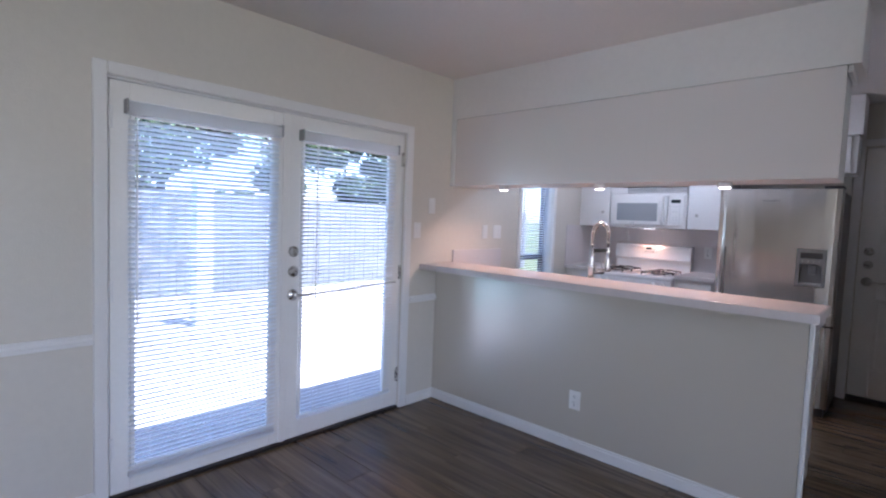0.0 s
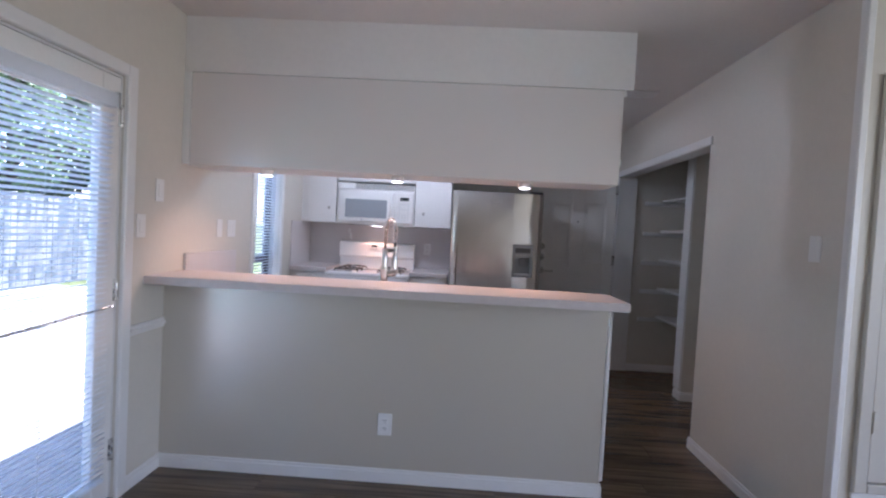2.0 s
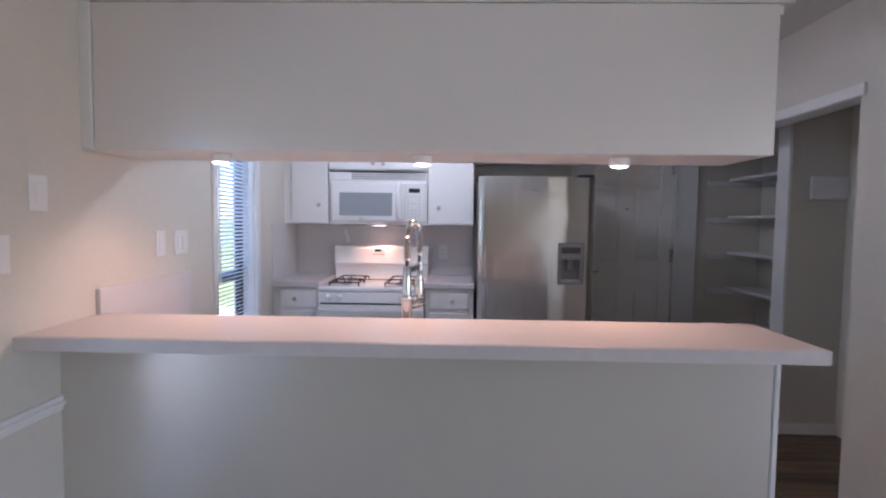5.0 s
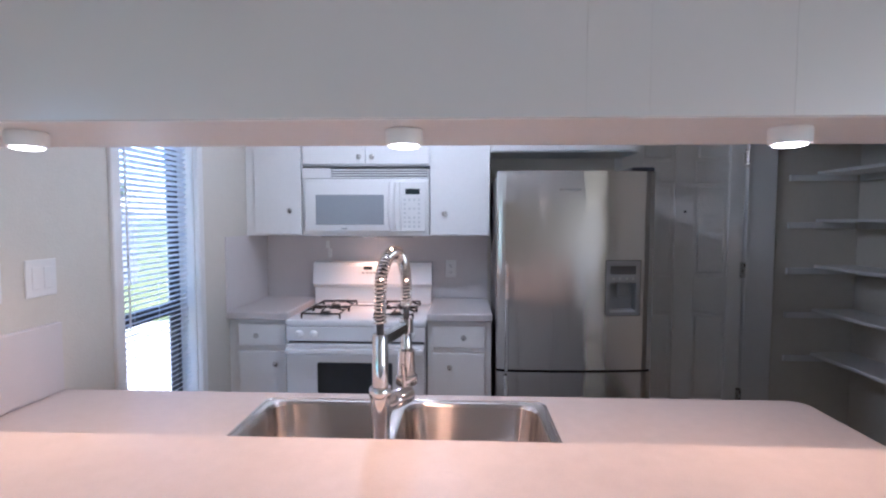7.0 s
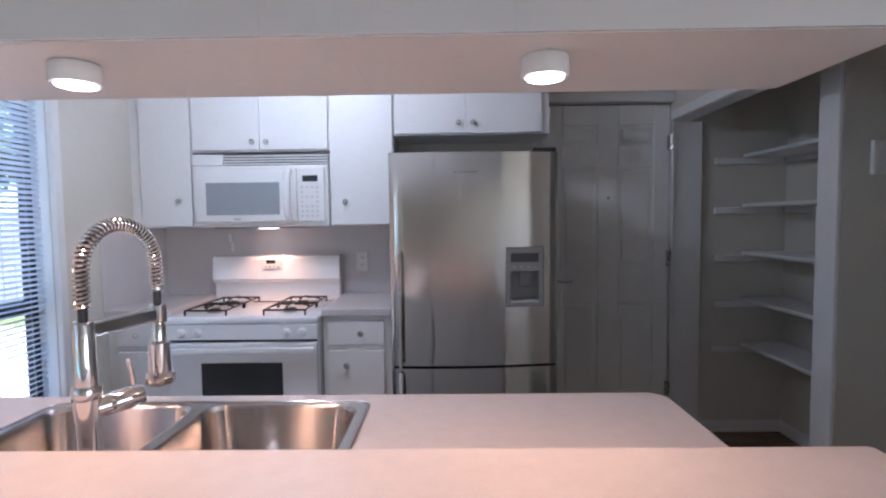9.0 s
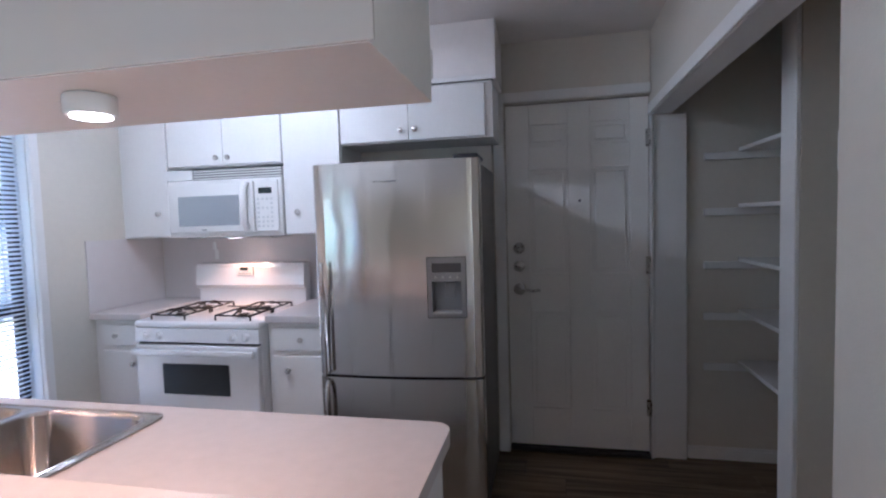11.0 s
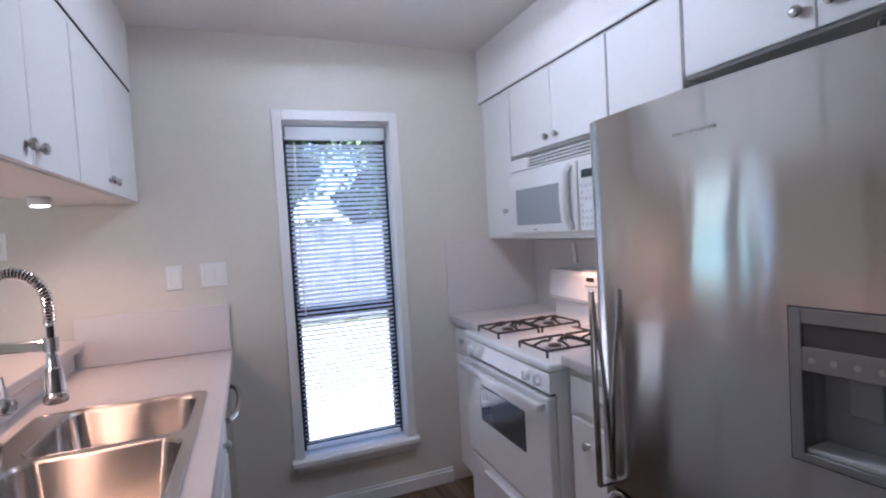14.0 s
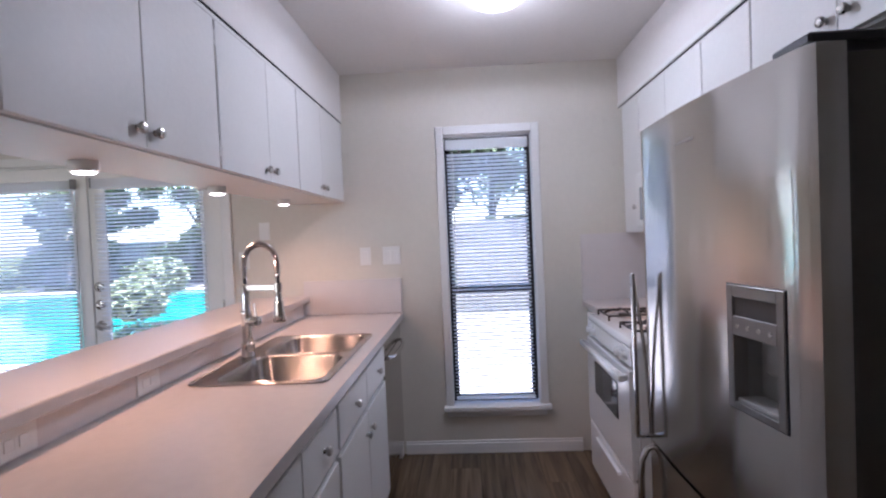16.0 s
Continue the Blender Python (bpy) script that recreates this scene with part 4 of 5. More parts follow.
for k in range(4):
    part("clock_button", boxes(((-1.845 + k * 0.024, 5.5025, 1.133), (-1.829 + k * 0.024, 5.505, 1.143))), GREYPLASTIC, clock)
part("vent_slot", boxes(((-1.90, 5.45, 0.934), (-1.66, 5.475, 0.939)), bevel=0.001), DARKGAP, rng, "dark oven vent slot")
panel = part("control_panel", boxes(((RX0, RF - 0.002, 0.82), (RX1, RF + 0.03, 0.898)), bevel=0.004, segments=2), ENAMEL, rng)
for x in (-2.085, -2.005, -1.56, -1.48):
    m = Matrix.Translation((x, RF - 0.002, 0.858)) @ Vector((0, -1, 0)).to_track_quat("Z", "Y").to_matrix().to_4x4()
    kb = add_lathe(bmesh.new(), [(0.023, 0), (0.023, 0.004), (0.019, 0.007), (0.017, 0.02), (0.012, 0.023)], m, 20)
    add_box(kb, (x - 0.004, RF - 0.030, 0.840), (x + 0.004, RF - 0.02, 0.876), 0.001)
    part("knob", kb, ENAMEL, panel, "", True)
part("door_gap", boxes(((RX0 + 0.01, RF + 0.012, 0.81), (RX1 - 0.01, RF + 0.028, 0.821))), DARKGAP, rng, "dark gap above the oven door")
od = part("oven_door", boxes(((RX0 + 0.004, RF - 0.012, 0.345), (RX1 - 0.004, RF + 0.027, 0.807)), bevel=0.006, segments=2), ENAMEL, rng)
part("oven_window", boxes(((-1.985, RF - 0.016, 0.54), (-1.58, RF - 0.011, 0.708)), bevel=0.004), OVENGLASS, od, "dark glass oven window")
hn = boxes(((RX0 + 0.01, RF - 0.055, 0.76), (RX1 - 0.01, RF - 0.028, 0.79)), ((RX0 + 0.02, RF - 0.03, 0.762), (RX0 + 0.05, RF - 0.011, 0.788)), ((RX1 - 0.05, RF - 0.03, 0.762), (RX1 - 0.02, RF - 0.011, 0.788)), bevel=0.005, segments=2)
part("oven_handle", hn, ENAMEL, od, "", True)
part("drawer_gap", boxes(((RX0 + 0.006, RF + 0.01, 0.331), (RX1 - 0.006, RF + 0.027, 0.344))), DARKGAP, rng)
dr = part("warming_drawer", boxes(((RX0 + 0.004, RF - 0.008, 0.075), (RX1 - 0.004, RF + 0.027, 0.33)), bevel=0.006, segments=2), ENAMEL, rng)
part("drawer_lip", boxes(((-1.98, RF - 0.026, 0.28), (-1.58, RF - 0.007, 0.30)), bevel=0.006, segments=2), ENAMEL, dr)
for x in (RX0 + 0.05, RX1 - 0.05):
    for y in (5.05, 5.52):
        part("foot", tube((x, y, 0), (x, y, 0.032), 0.018, sides=12), DARKPLASTIC, rng)
for gx in (-1.98, -1.58):
    for gy in (5.145, 5.375):
        m = Matrix.Translation((gx, gy, 0.934))
        bn = part("burner", add_lathe(bmesh.new(), [(0.062, 0), (0.06, 0.003), (0.045, 0.0015), (0.04, 0.004), (0.04, 0.012), (0.03, 0.016), (0.012, 0.018)], m), GREYPLASTIC, rng, "aluminium gas burner", True)
        part("burner_cap", add_lathe(bmesh.new(), [(0.028, 0.0165), (0.028, 0.021), (0.022, 0.023)], m, 20), CASTIRON, bn, "", True)
    g = bmesh.new()
    for gy in (5.145, 5.375):
        h, z = 0.105, 0.962
        add_pipe(g, [(gx - h, gy - h, z), (gx + h, gy - h, z), (gx + h, gy + h, z), (gx - h, gy + h, z), (gx - h, gy - h, z)], 0.0052, 6)
        for dx, dy in ((1, 0), (-1, 0), (0, 1), (0, -1)):
            add_pipe(g, [(gx + dx * h, gy + dy * h, z), (gx + dx * 0.06, gy + dy * 0.06, z + 0.014), (gx + dx * 0.022, gy + dy * 0.022, z + 0.012)], 0.0052, 6)
        for dx, dy in ((1, 1), (-1, 1), (1, -1), (-1, -1)):
            add_pipe(g, [(gx + dx * h, gy + dy * h, z), (gx + dx * h, gy + dy * h, 0.934)], 0.0052, 6)
    part("grate", g, CASTIRON, rng, "dark wire burner grate")

# microwave hood
mw = thing("over_range_microwave", (-1.78, 5.4, 1.378), "white over-the-range microwave with a vent grille on top", "microwave")
MX0, MX1, MF = -2.158, -1.404, 5.302
part("body", boxes(((MX0, MF + 0.035, 1.378), (MX1, NY - 0.012, 1.776)), bevel=0.004), PLASTIC, mw)
part("front_frame", boxes(((MX0, MF, 1.378), (MX1, MF + 0.034, 1.716)), bevel=0.01, segments=2), PLASTIC, mw, "", True)
md = part("door", boxes(((MX0 + 0.02, MF - 0.022, 1.405), (-1.575, MF - 0.001, 1.698)), bevel=0.008, segments=3), PLASTIC, mw, "", True)
part("door_screen", boxes(((-2.07, MF - 0.0245, 1.445), (-1.668, MF - 0.021, 1.62)), bevel=0.001), MWGLASS, md, "grey perforated window")
mh = bmesh.new()
add_pipe(mh, [(-1.615, MF - 0.022, 1.425), (-1.618, MF - 0.048, 1.455), (-1.62, MF - 0.053, 1.555), (-1.618, MF - 0.048, 1.655), (-1.615, MF - 0.022, 1.685)], 0.02, 14)
part("handle", mh, PLASTIC, md, "white bowed handle", True)
part("badge", boxes(((-1.92, MF - 0.0235, 1.418), (-1.885, MF - 0.0215, 1.425))), GREYPLASTIC, md, "small grey maker's mark")
cp = part("control_panel", boxes(((-1.568, MF - 0.016, 1.405), (MX1 - 0.018, MF - 0.001, 1.698)), bevel=0.006, segments=2), PLASTIC, mw)
part("display", boxes(((-1.542, MF - 0.0185, 1.622), (-1.459, MF - 0.0155, 1.655))), LCD, cp, "dark display")
for r_ in range(7):
    for c_ in range(4):
        if r_ in (1, 3) and c_ in (1, 2):
            continue
        x = -1.553 + c_ * 0.028
        z = 1.585 - r_ * 0.026
        part("button", boxes(((x, MF - 0.0175, z), (x + 0.013, MF - 0.0155, z + 0.012))), BUTTONGREY, cp)
vg = part("vent_grille", boxes(((MX0 + 0.01, MF + 0.018, 1.718), (MX1 - 0.01, MF + 0.034, 1.776))), DARKGAP, mw, "dark recess behind the vent slats")
for k in range(4):
    part("vent_slat", boxes(((MX0, MF + 0.004, 1.719 + k * 0.0145), (MX1, MF + 0.030, 1.727 + k * 0.0145)), bevel=0.002), PLASTIC, vg)
part("vent_cap", boxes(((MX0, MF + 0.002, 1.718), (-1.985, MF + 0.017, 1.777)), bevel=0.002), PLASTIC, vg)
part("grease_filter", boxes(((-2.05, 5.32, 1.370), (-1.5, 5.56, 1.3778)), bevel=0.001), GREYPLASTIC, mw, "grey mesh filter underneath")
part("lamp_lens", boxes(((-1.83, 5.39, 1.367), (-1.73, 5.45, 1.3698))), BULB, mw, "lit lamp lens underneath")

solid("hook_strip", boxes(((-2.106, 5.617, 1.285), (-2.082, 5.6275, 1.335)), ((-2.092, 5.617, 1.225), (-2.068, 5.6275, 1.2845)), bevel=0.003), PLASTIC, "small white adhesive strip on the splashback", "hook")

# wall cabinets
CF = 5.335
def wall_cab(name, x0, x1, z0, z1, doors, label):
    cab = thing(name, ((x0 + x1) / 2, 5.48, z0), label, "cabinet", "range wall cabinets")
    part("body", boxes(((x0, CF, z0), (x1, NY - 0.001, z1))), CABINET, cab)
    for a, b, za, zb_, knob in doors:
        cabinet_door(cab, a, b, za, zb_, CF, -1, knob)
    return cab


wall_cab("wall_cabinet", WX + 0.001, -2.162, 1.378, 2.157, [(WX + 0.06, -2.167, 1.385, 2.149, (-2.235, 1.525))], "white wall cabinet with one plain door beside the microwave")
wall_cab("wall_cabinet", -2.160, -1.402, 1.79, 2.157, [(-2.155, -1.7835, 1.80, 2.149, (-1.82, 1.842)), (-1.7805, -1.407, 1.80, 2.149, (-1.742, 1.842))], "white wall cabinet with two short doors above the microwave")
wall_cab("wall_cabinet", -1.400, -1.046, 1.378, 2.157, [(-1.397, -1.051, 1.385, 2.149, (-1.315, 1.51))], "white wall cabinet with one plain door beside the fridge")
wall_cab("wall_cabinet", -1.044, -0.195, 1.868, 2.157, [(-1.039, -0.6515, 1.875, 2.149, (-0.69, 1.93)), (-0.6485, -0.235, 1.875, 2.149, (-0.61, 1.93))], "white wall cabinet with two short doors above the fridge")
structure("soffit_trim", boxes(((WX, 5.305, 2.1605), (-0.19, 5.3105, 2.185)), bevel=0.002), TRIM, "painted strip under the soffit", "trim")
structure("soffit_gap", boxes(((WX, 5.3135, 2.1575), (-0.19, 5.336, 2.160))), DARKGAP, "thin dark gap under the soffit", "trim")
structure("bar_cabinet_crown", boxes(((WX + 0.003, 3.5362, 2.139), (-0.112, 3.553, 2.1568)), bevel=0.003), CABINET, "white painted strip along the top of the bar cabinets", "trim")
structure("range_cabinet_crown", boxes(((WX + 0.001, 5.318, 2.1505), (-0.195, 5.3348, 2.157)), bevel=0.002), CABINET, "white painted strip along the top of the range cabinets", "trim")
structure("bar_soffit_gap", boxes(((WX, 3.50, 2.1572), (-0.112, 3.5575, 2.1598))), DARKGAP, "thin dark gap under the bar soffit", "trim")

# refrigerator
fr = thing("refrigerator", (-0.64, 5.3, 0), "stainless steel bottom-freezer refrigerator with a dispenser", "refrigerator")
FX0, FX1, FF, FZ = -1.030, -0.225, 4.958, 1.722
part("body", boxes(((FX0 + 0.004, FF + 0.075, 0.03), (FX1 - 0.004, 5.60, 1.705)), bevel=0.006, segments=2), SIDEGREY, fr, "dark grey cabinet sides")


def bowed(x0, x1, z0, z1, y, depth, bow, hole=None, n=28, lean=0.0437):
    """A door whose front bulges towards the room, more on its hinge side; hole (xa, xb, za, zb) is left open through the skin."""
    bm = bmesh.new()
    xs = sorted(set([x0 + (x1 - x0) * k / n for k in range(n + 1)] + (list(hole[:2]) if hole else [])))
    zs = sorted(set([z0, z1] + (list(hole[2:]) if hole else [])))
    def yf(x):
        u = (2 * x - x0 - x1) / (x1 - x0)
        edge = 0.009 * max(0.0, abs(u) - 0.955) / 0.045
        return y - bow * (1 - u * u) + lean * (x - x1) + 0.008 + edge
    grid = {(i, j): bm.verts.new((x, yf(x), z)) for i, x in enumerate(xs) for j, z in enumerate(zs)}
    back = {(i, j): bm.verts.new((x, y + depth, z)) for i, x in enumerate(xs) for j, z in ((0, z0), (len(zs) - 1, z1))}
    J = len(zs) - 1
    for i in range(len(xs) - 1):
        for j in range(J):
            if hole and hole[0] - 1e-6 <= xs[i] and xs[i + 1] <= hole[1] + 1e-6 and hole[2] - 1e-6 <= zs[j] and zs[j + 1] <= hole[3] + 1e-6:
                continue
            bm.faces.new((grid[i, j], grid[i + 1, j], grid[i + 1, j + 1], grid[i, j + 1]))
        bm.faces.new((grid[i, J], grid[i + 1, J], back[i + 1, J], back[i, J]))
        bm.faces.new((grid[i, 0], back[i, 0], back[i + 1, 0], grid[i + 1, 0]))
        bm.faces.new((back[i, 0], back[i, J], back[i + 1, J], back[i + 1, 0]))
    for i in (0, len(xs) - 1):
        bm.faces.new([grid[i, j] for j in range(J + 1)] + [back[i, J], back[i, 0]])
    return bm


HX0, HX1, HZ0, HZ1 = -0.472, -0.300, 0.99, 1.265
fd = part("fridge_door", bowed(FX0, FX1, 0.702, FZ, FF, 0.07, 0.024, (HX0, HX1, HZ0, HZ1)), STEEL, fr, "", True)
fz = part("freezer_drawer", bowed(FX0, FX1, 0.075, 0.690, FF, 0.07, 0.024), STEEL, fr, "", True)
part("door_seal", boxes(((FX0 + 0.01, FF + 0.012, 0.689), (FX1 - 0.01, FF + 0.07, 0.703))), DARKGAP, fr, "dark gap between the doors")
part("base_grille", boxes(((FX0 + 0.02, FF + 0.04, 0.0), (FX1 - 0.02, 5.58, 0.07))), DARKPLASTIC, fr)
part("hinge_cover", boxes(((FX1 - 0.12, FF + 0.01, 1.7225), (FX1 - 0.006, FF + 0.20, 1.744)), bevel=0.005), DARKPLASTIC, fr, "dark hinge cover on top")
ydisp = FF - 0.0246


def sheared(bm):
    """Turns a dispenser piece to follow the slope of the bowed door."""
    for v in bm.verts:
        v.co.y += 0.115 * (v.co.x - HX0)
    return bm


part("dispenser_seam", sheared(boxes(((HX0 - 0.006, ydisp - 0.0004, HZ0 - 0.006), (HX0 + 0.016, ydisp + 0.02, HZ1 + 0.006)), ((HX1 - 0.016, ydisp - 0.0004, HZ0 - 0.006), (HX1 + 0.006, ydisp + 0.02, HZ1 + 0.006)),
                                     ((HX0 + 0.016, ydisp - 0.0004, HZ1 - 0.016), (HX1 - 0.016, ydisp + 0.02, HZ1 + 0.006)), ((HX0 + 0.016, ydisp - 0.0004, HZ0 - 0.006), (HX1 - 0.016, ydisp + 0.02, HZ0 + 0.01)), bevel=0.0003)), DARKPLASTIC, fd, "thin dark seam round the dispenser")
part("dispenser_frame", sheared(boxes(((HX0 - 0.003, ydisp - 0.003, HZ0 - 0.003), (HX0 + 0.018, ydisp + 0.03, HZ1 + 0.003)), ((HX1 - 0.018, ydisp - 0.003, HZ0 - 0.003), (HX1 + 0.003, ydisp + 0.03, HZ1 + 0.003)),
                                      ((HX0 + 0.0178, ydisp - 0.0029, HZ1 - 0.024), (HX1 - 0.0178, ydisp + 0.03, HZ1 + 0.003)), ((HX0 + 0.0178, ydisp - 0.0029, HZ0 - 0.003), (HX1 - 0.0178, ydisp + 0.03, HZ0 + 0.012)), bevel=0.0012)), DISPENSER, fd, "flat silver dispenser frame")
disp = part("dispenser_panel", sheared(boxes(((HX0 + 0.0178, ydisp - 0.0028, 1.155), (HX1 - 0.0178, ydisp + 0.03, 1.198)), bevel=0.001)), DISPENSER, fd, "silver button strip of the dispenser")
part("drip_tray", sheared(boxes(((HX0 + 0.0178, ydisp + 0.004, HZ0 + 0.0122), (HX1 - 0.0178, ydisp + 0.06, HZ0 + 0.022)), bevel=0.002)), BUTTONGREY, fd, "pale drip tray of the dispenser")
part("dispenser_display", sheared(boxes(((HX0 + 0.0178, ydisp + 0.003, 1.1982), (HX1 - 0.0178, ydisp + 0.012, HZ1 - 0.0242)))), DISPLAY, fd, "dark dispenser display")
part("dispenser_recess", sheared(boxes(((HX0, ydisp + 0.06, HZ0), (HX1, ydisp + 0.063, 1.157)), ((HX0 + 0.0145, ydisp + 0.03, HZ0), (HX0 + 0.0178, ydisp + 0.06, 1.157)), ((HX1 - 0.0178, ydisp + 0.03, HZ0), (HX1 - 0.0145, ydisp + 0.06, 1.157)))), GREYPLASTIC, fd, "grey recess of the dispenser")
part("dispenser_paddle", sheared(boxes(((-0.408, ydisp + 0.035, 1.075), (-0.350, ydisp + 0.05, 1.154)), bevel=0.006)), GREYPLASTIC, fd, "grey dispenser paddle")
for k in range(4):
    x = HX0 + 0.035 + k * 0.034
    part("dispenser_button", sheared(tube((x, ydisp - 0.0045, 1.176), (x, ydisp - 0.002, 1.176), 0.0055, sides=12)), NICKEL, fd)
part("door_badge", boxes(((-0.72, FF - 0.0370, 1.625), (-0.61, FF - 0.0315, 1.632))), NICKEL, fd, "small maker's mark bar")
hx, HF = FX0 + 0.048, FF - 0.0235
bm = bmesh.new()
add_box(bm, (hx - 0.009, HF - 0.060, 0.705), (hx + 0.009, HF - 0.048, 1.255), 0.003)
add_box(bm, (hx - 0.009, HF - 0.0485, 0.705), (hx + 0.009, HF + 0.002, 0.718), 0.003)
add_pipe(bm, [(hx, HF - 0.053, 1.252), (hx, HF - 0.044, 1.17), (hx, HF - 0.030, 1.07), (hx, HF - 0.019, 0.95), (hx, HF - 0.013, 0.82), (hx, HF - 0.012, 0.712)], 0.006, 8)
part("handle", bm, CHROME, fd, "tapered steel handle", True)
hp = [(hx, HF - 0.0, 0.672), (hx, HF - 0.022, 0.668), (hx, HF - 0.042, 0.63)] + [(hx, HF - 0.047, 0.63 - 0.35 * k / 6) for k in range(1, 6)] + [(hx, HF - 0.042, 0.28), (hx, HF - 0.02, 0.245), (hx, HF, 0.24)]
part("handle", add_pipe(bmesh.new(), hp, 0.011), CHROME, fz, "bowed steel handle", True)

# ---- pantry shelves ----
for z in (1.775, 1.463, 1.16, 0.865, 0.572):
    sh = thing("pantry_shelf", (1.25, 5.4, z), "white painted closet shelf on a wall cleat", "shelf", "pantry shelves")
    part("board", boxes(((1.125, 4.987, z), (1.398, 5.788, z + 0.02)), bevel=0.002), TRIM, sh)
    part("cleat", boxes(((0.945, 5.77, z - 0.042), (1.37, 5.789, z - 0.001)), bevel=0.002), TRIM, sh)
    part("side_cleat", boxes(((1.381, 4.99, z - 0.042), (1.399, 5.768, z - 0.001)), bevel=0.002), TRIM, sh)
solid("rod_cleat", boxes(((1.15, 4.831, 1.585), (1.39, 4.849, 1.735)), bevel=0.003), TRIM, "white board for a closet rod on the dividing wall", "cleat")


# ---- small fixtures ----
def plate(name, at, axis, w, h, label, category, rocker):
    """A wall plate with a toggle, rocker or sockets; at is its centre, axis its way out."""
    o = thing(name, at, label, category)
    ax = Vector(axis)
    across = Vector((-ax.y, ax.x, 0))
    def slab_(c, hw, hh, d0, d1, bev):
        p = Vector(at) + across * c[0] + Vector((0, 0, c[1]))
        corners = [p + across * s * hw + Vector((0, 0, t * hh)) + ax * d for s in (-1, 1) for t in (-1, 1) for d in (d0, d1)]
        lo = [min(c_[i] for c_ in corners) for i in range(3)]
        hi = [max(c_[i] for c_ in corners) for i in range(3)]
        return boxes((lo, hi), bevel=bev)
    pl = part("plate", slab_((0, 0), w / 2, h / 2, 0.0005, 0.006, 0.002), PLASTIC, o)
    if rocker == "outlet":
        for dz in (-0.021, 0.021):
            s = part("socket", slab_((0, dz), 0.0165, 0.014, 0.005, 0.0085, 0.002), PLASTIC, o)
            for dx in (-0.006, 0.006):
                part("slot", slab_((dx, dz + 0.002), 0.0013, 0.005, 0.0083, 0.0088, 0), DARKPLASTIC, s)
            part("slot", slab_((0, dz - 0.008), 0.002, 0.002, 0.0083, 0.0088, 0), DARKPLASTIC, s)
    else:
        for c in rocker:
            part("rocker", slab_((c, 0), 0.016, 0.034, 0.005, 0.009, 0.002), PLASTIC, o)
    return o


plate("wall_outlet", (-1.285, 3.092, 0.312), (0, -1, 0), 0.075, 0.118, "white double wall outlet on the bar wall", "outlet", "outlet")
plate("light_switch", (WX, 3.02, 1.485), (1, 0, 0), 0.07, 0.115, "white switch plate on the wall by the bar", "switch", (0,))
plate("light_switch", (WX, 2.875, 1.30), (1, 0, 0), 0.07, 0.115, "white switch plate beside the patio doors", "switch", (0,))
plate("light_switch", (WX, 3.675, 1.295), (1, 0, 0), 0.07, 0.115, "white single switch plate above the worktop", "switch", (0,))
plate("wall_outlet", (WX, 3.845, 1.295), (1, 0, 0), 0.115, 0.115, "white double plate above the worktop", "outlet", (-0.022, 0.022))
plate("light_switch", (EX, 2.78, 1.363), (-1, 0, 0), 0.075, 0.118, "white rocker switch on the pantry wall", "switch", (0,))
plate("wall_outlet", (-1.285, NY - 0.010, 1.155), (0, -1, 0), 0.07, 0.115, "white outlet on the splash beside the range", "outlet", "outlet")
cl = thing("ceiling_light", (CLX, CLY, 2.37), "round flush ceiling light with a white dome, lit", "lamp")
part("pan", add_lathe(bmesh.new(), [(0.118, CEIL - 0.001), (0.132, CEIL - 0.006), (0.134, CEIL - 0.03), (0.124, CEIL - 0.036)], Matrix.Translation((CLX, CLY, 0)), 40), PLASTIC, cl, "", True)
part("diffuser", add_lathe(bmesh.new(), [(0.122, CEIL - 0.0365), (0.120, CEIL - 0.05), (0.102, CEIL - 0.072), (0.066, CEIL - 0.086), (0.025, CEIL - 0.092), (0.004, CEIL - 0.093)], Matrix.Translation((CLX, CLY, 0)), 40), CEILBULB, cl, "glowing white diffuser", True)
vent = thing("ceiling_vent", (0.36, 4.33, 2.45), "white metal ceiling air vent", "vent")
part("frame", boxes(((0.26, 4.25, CEIL - 0.012), (0.46, 4.27, CEIL - 0.0005)), ((0.26, 4.39, CEIL - 0.012), (0.46, 4.41, CEIL - 0.0005)), ((0.26, 4.27, CEIL - 0.012), (0.28, 4.39, CEIL - 0.0005)), ((0.44, 4.27, CEIL - 0.012), (0.46, 4.39, CEIL - 0.0005)), bevel=0.002), TRIM, vent)
part("backing", boxes(((0.28, 4.27, CEIL - 0.003), (0.44, 4.39, CEIL - 0.0005))), DARKGAP, vent)
for k in range(6):
    part("slat", boxes(((0.28, 4.277 + k * 0.019, CEIL - 0.011), (0.44, 4.287 + k * 0.019, CEIL - 0.005))), TRIM, vent)

# ---- outside ----
structure("ground", boxes(((-400, -400, -0.45), (400, 400, -0.18))), LAWN, "flat planted ground reaching the horizon", "ground")
structure("patio", boxes(((-8.5, 0.8, -0.18), (X0, 9.5, -0.03)), ((-4.2, -12, -0.18), (X0, 0.796, -0.03)), bevel=0.01), CONCRETE, "sunlit concrete patio slab", "patio")
structure("pool_deck", boxes(((-19, 0.0, -0.18), (-8.504, 0.9, -0.05)), ((-19, -13, -0.18), (-16.2, -0.004, -0.05)), ((-5.6, -12, -0.18), (-4.204, 0.79, -0.05)), ((-8.4, 0.0, -0.18), (-5.604, 0.79, -0.05))), POOLDECK, "pale pool deck", "pavement")
structure("pool_water", boxes(((-16.2, -13, -0.18), (-5.604, -0.004, -0.12))), TEAL, "bright teal swimming pool water", "water")
porch = solid("porch_post", boxes(((-6.3, 2.68, -0.032), (-6.1, 2.88, 1.75)), bevel=0.01), TRIM, "white painted porch post standing in the sun", "post")

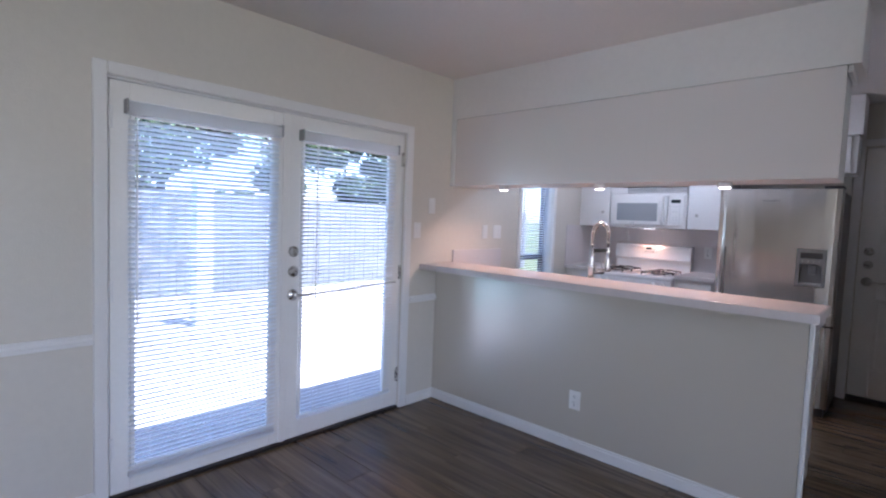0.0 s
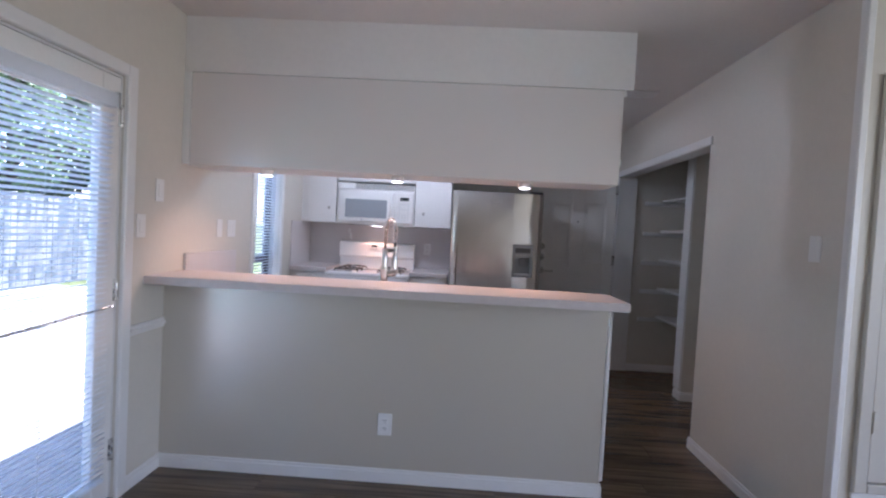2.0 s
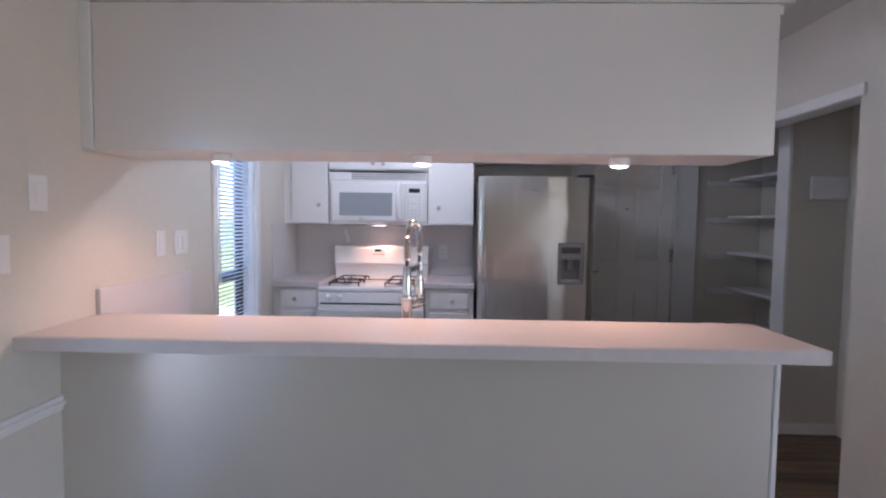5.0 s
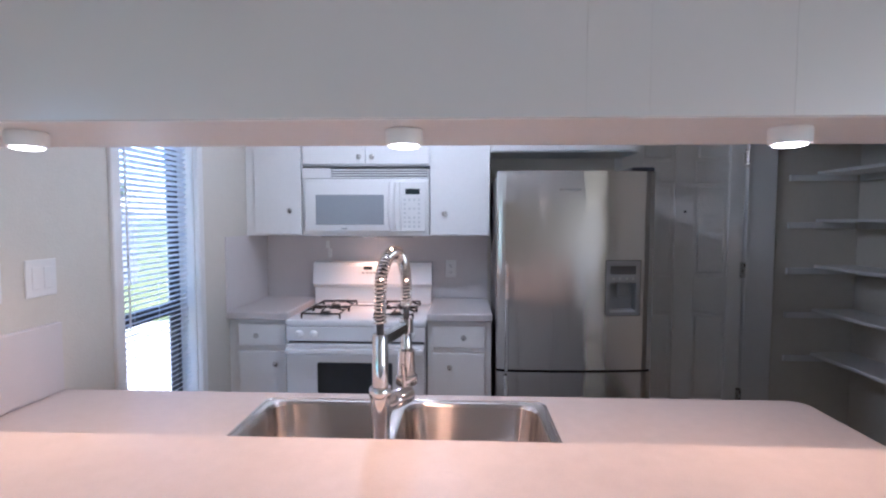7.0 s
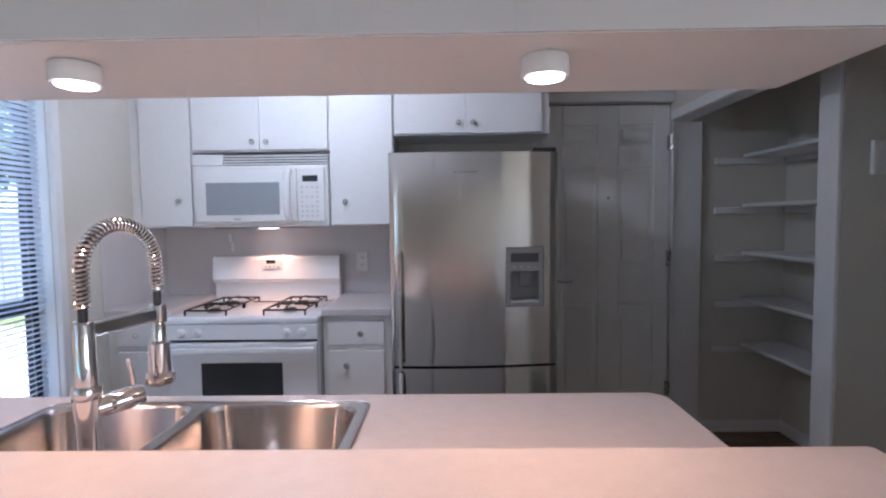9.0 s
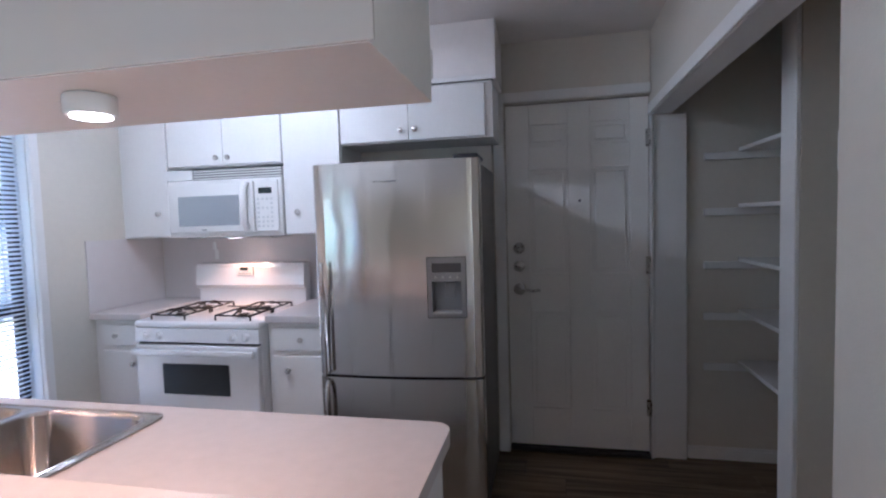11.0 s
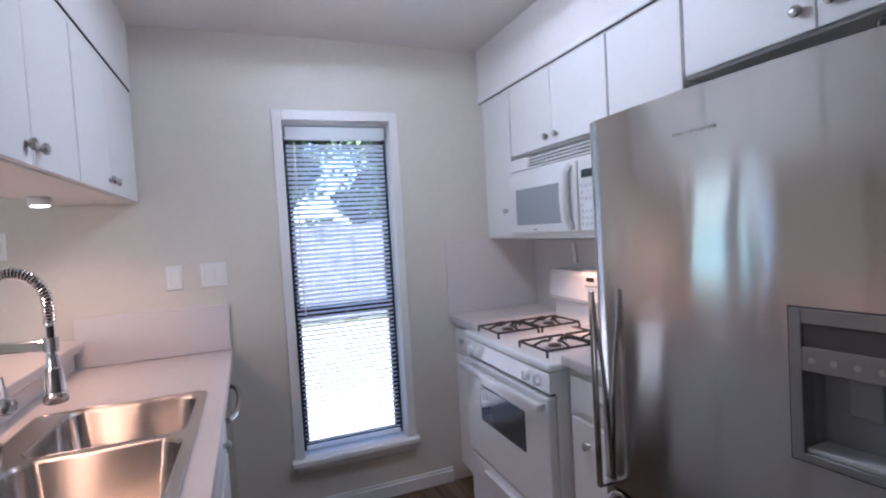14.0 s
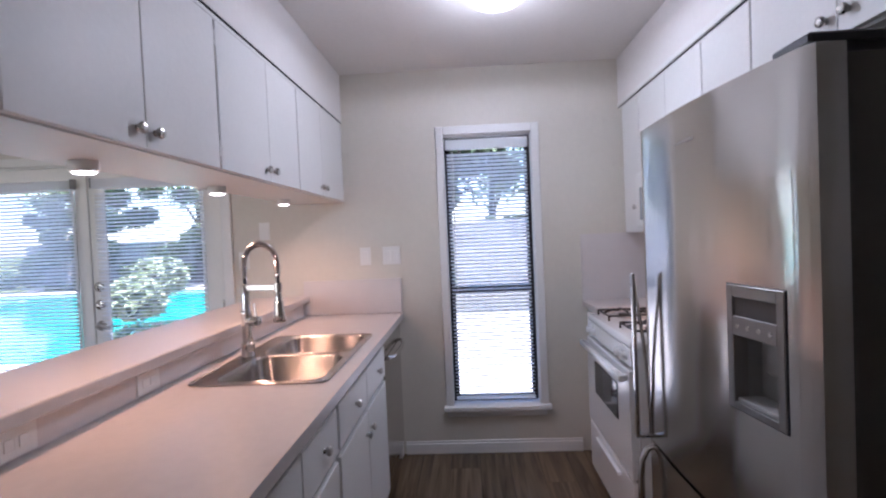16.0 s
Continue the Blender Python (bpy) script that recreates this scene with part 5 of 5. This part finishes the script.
fence = thing("fence", (-9.5, 5, -0.18), "weathered wooden privacy fence", "fence")
fb = bmesh.new()
add_box(fb, (-0.01, -0.067, 0), (0.01, 0.067, 1.85), 0.003)
fbm = mesh_of("board", fb, FENCEWOOD)
for k in range(96):
    piece("board", fbm, fence, (-9.5 + random.uniform(-0.006, 0.006), 1.3 + k * 0.141, -0.18 + random.uniform(-0.015, 0.015)), (0, 0, random.uniform(-1, 1)))
for z in (0.2, 1.35):
    part("rail", boxes(((-9.56, 1.2, z), (-9.515, 14.9, z + 0.09))), FENCEWOOD, fence)
fence2 = thing("fence", (-18.8, -6, -0.18), "weathered wooden fence behind the pool", "fence")
for k in range(105):
    piece("board", fbm, fence2, (-18.8, -13.5 + k * 0.141, -0.18 + random.uniform(-0.015, 0.015)), (0, 0, random.uniform(-1, 1)))


def leaf_cloud(centres, count, size, seed):
    """Many small folded leaves scattered in uneven clumps."""
    rnd = random.Random(seed)
    verts, faces = [], []
    for _ in range(count):
        c, rad = centres[rnd.randrange(len(centres))]
        d = Vector((rnd.gauss(0, 1), rnd.gauss(0, 1), rnd.gauss(0, 1))).normalized() * rad * (rnd.random() ** 0.45)
        p = Vector(c) + Vector((d.x, d.y, d.z * 0.75))
        q = Euler((rnd.uniform(-1, 1), rnd.uniform(-1, 1), rnd.uniform(0, 6.28))).to_matrix()
        s = size * rnd.uniform(0.6, 1.4)
        n = len(verts)
        for v in ((-0.5, 0, 0), (0, -0.28, 0.08), (0.5, 0, 0), (0, 0.28, 0.08)):
            verts.append(p + q @ (Vector(v) * s))
        faces += [(n, n + 1, n + 2), (n, n + 2, n + 3)]
    return verts, faces


def tree(at, height, spread, seed, label, leaves, mat):
    rnd = random.Random(seed)
    t = thing("tree", at, label, "tree", "garden trees")
    base = Vector(at)
    bm = bmesh.new()
    bend = Vector((rnd.uniform(-0.3, 0.3), rnd.uniform(-0.3, 0.3), 0))
    trunk_pts = [base + Vector((0, 0, height * 0.55 * k / 8)) + bend * (k / 8) ** 2 for k in range(9)]
    add_pipe(bm, trunk_pts, 0.1, 10, [0.16 * (1 - 0.07 * k) for k in range(9)])
    centres = []
    for k in range(9):
        a = k * 2.4 + rnd.random()
        s = trunk_pts[4 + k % 5]
        tip = s + Vector((math.cos(a) * spread * rnd.uniform(0.5, 1), math.sin(a) * spread * rnd.uniform(0.5, 1), height * rnd.uniform(0.12, 0.42)))
        mid_ = s.lerp(tip, 0.5) + Vector((0, 0, -0.15))
        add_pipe(bm, [s, mid_, tip], 0.05, 7, [0.06, 0.04, 0.015])
        centres += [(tip, spread * rnd.uniform(0.3, 0.5)), (mid_, spread * rnd.uniform(0.2, 0.35))]
    part("trunk", bm, BARK, t, "", True)
    vs, fs = leaf_cloud([(c - base, r_) for c, r_ in centres], leaves, 0.16, seed)
    me = bpy.data.meshes.new("crown")
    me.from_pydata(vs, [], fs)
    me.materials.append(mat)
    c = new("crown", me)
    c.parent = t
    return t


for n, (x, y, hgt, spr) in enumerate(((-11.5, 3.0, 7, 2.6), (-12.0, 7.0, 8, 3.0), (-11.0, 10.5, 7, 2.6), (-13.0, 13.5, 8, 3), (-21, -2, 8, 3.4), (-21, -7.5, 9, 3.6), (-20.5, -12.5, 8, 3.2), (-15, 0.9 + 4.2, 8, 3.0))):
    tree((x, y, -0.18), hgt, spr, 11 + n, "leafy green garden tree behind the fence", 4000, LEAF)


def hedge(name, x0, x1, y0, y1, z1, count, seed, label, mat):
    rnd = random.Random(seed)
    at = ((x0 + x1) / 2, (y0 + y1) / 2, -0.18)
    centres = [((rnd.uniform(x0, x1) - at[0], rnd.uniform(y0, y1) - at[1], rnd.uniform(0.1, z1)), rnd.uniform(0.3, 0.55)) for _ in range(int((y1 - y0) * 7))]
    vs, fs = leaf_cloud(centres, count, 0.17, seed)
    me = bpy.data.meshes.new(name)
    me.from_pydata(vs, [], fs)
    me.materials.append(mat)
    o = new(name, me)
    o.location = at
    return tagged(o, label, "hedge", "", "stuff")


hedge("hedge", -11.6, -10.2, 1.0, 15.0, 4.6, 42000, 3, "tall sunlit green foliage above the fence", LEAFDARK)
hedge("hedge", -18.5, -17.2, -13, 0.5, 4.6, 40000, 5, "tall sunlit green foliage behind the pool", LEAFDARK)
hedge("shrub", -5.5, -4.9, 0.05, 0.75, 1.35, 3600, 9, "bright sunlit bush at the pool's corner", SHRUBLEAF)
hedge("shrub", -10.6, -9.2, -0.9, 1.0, 1.7, 4200, 8, "bright sunlit garden shrub beside the pool", SHRUBLEAF)

# ---- floor planks ----
rng_ = random.Random(4)
PW, PL = 0.18, 1.22
meshes = {}
def plank_mesh(length):
    key = round(length, 2)
    if key not in meshes:
        bm = bmesh.new()
        add_box(bm, (0, 0.0008, -0.006), (key - 0.0012, PW - 0.0008, 0.0), 0.0012)
        meshes[key] = mesh_of("plank", bm, PLANK)
    return meshes[key]


row, y = 0, SOUTH
while y < 5.78:
    x = WX - [0.0, 0.42, 0.81, 0.2, 0.62, 1.0][row % 6]
    x_end = 1.40 if y > 2.6 else EAST
    while x < x_end - 0.02:
        a, b = max(x, WX), min(x + PL, x_end)
        if b - a > 0.03:
            piece("plank", plank_mesh(b - a), floor, (a, y, 0))
        x += PL
    y += PW
    row += 1
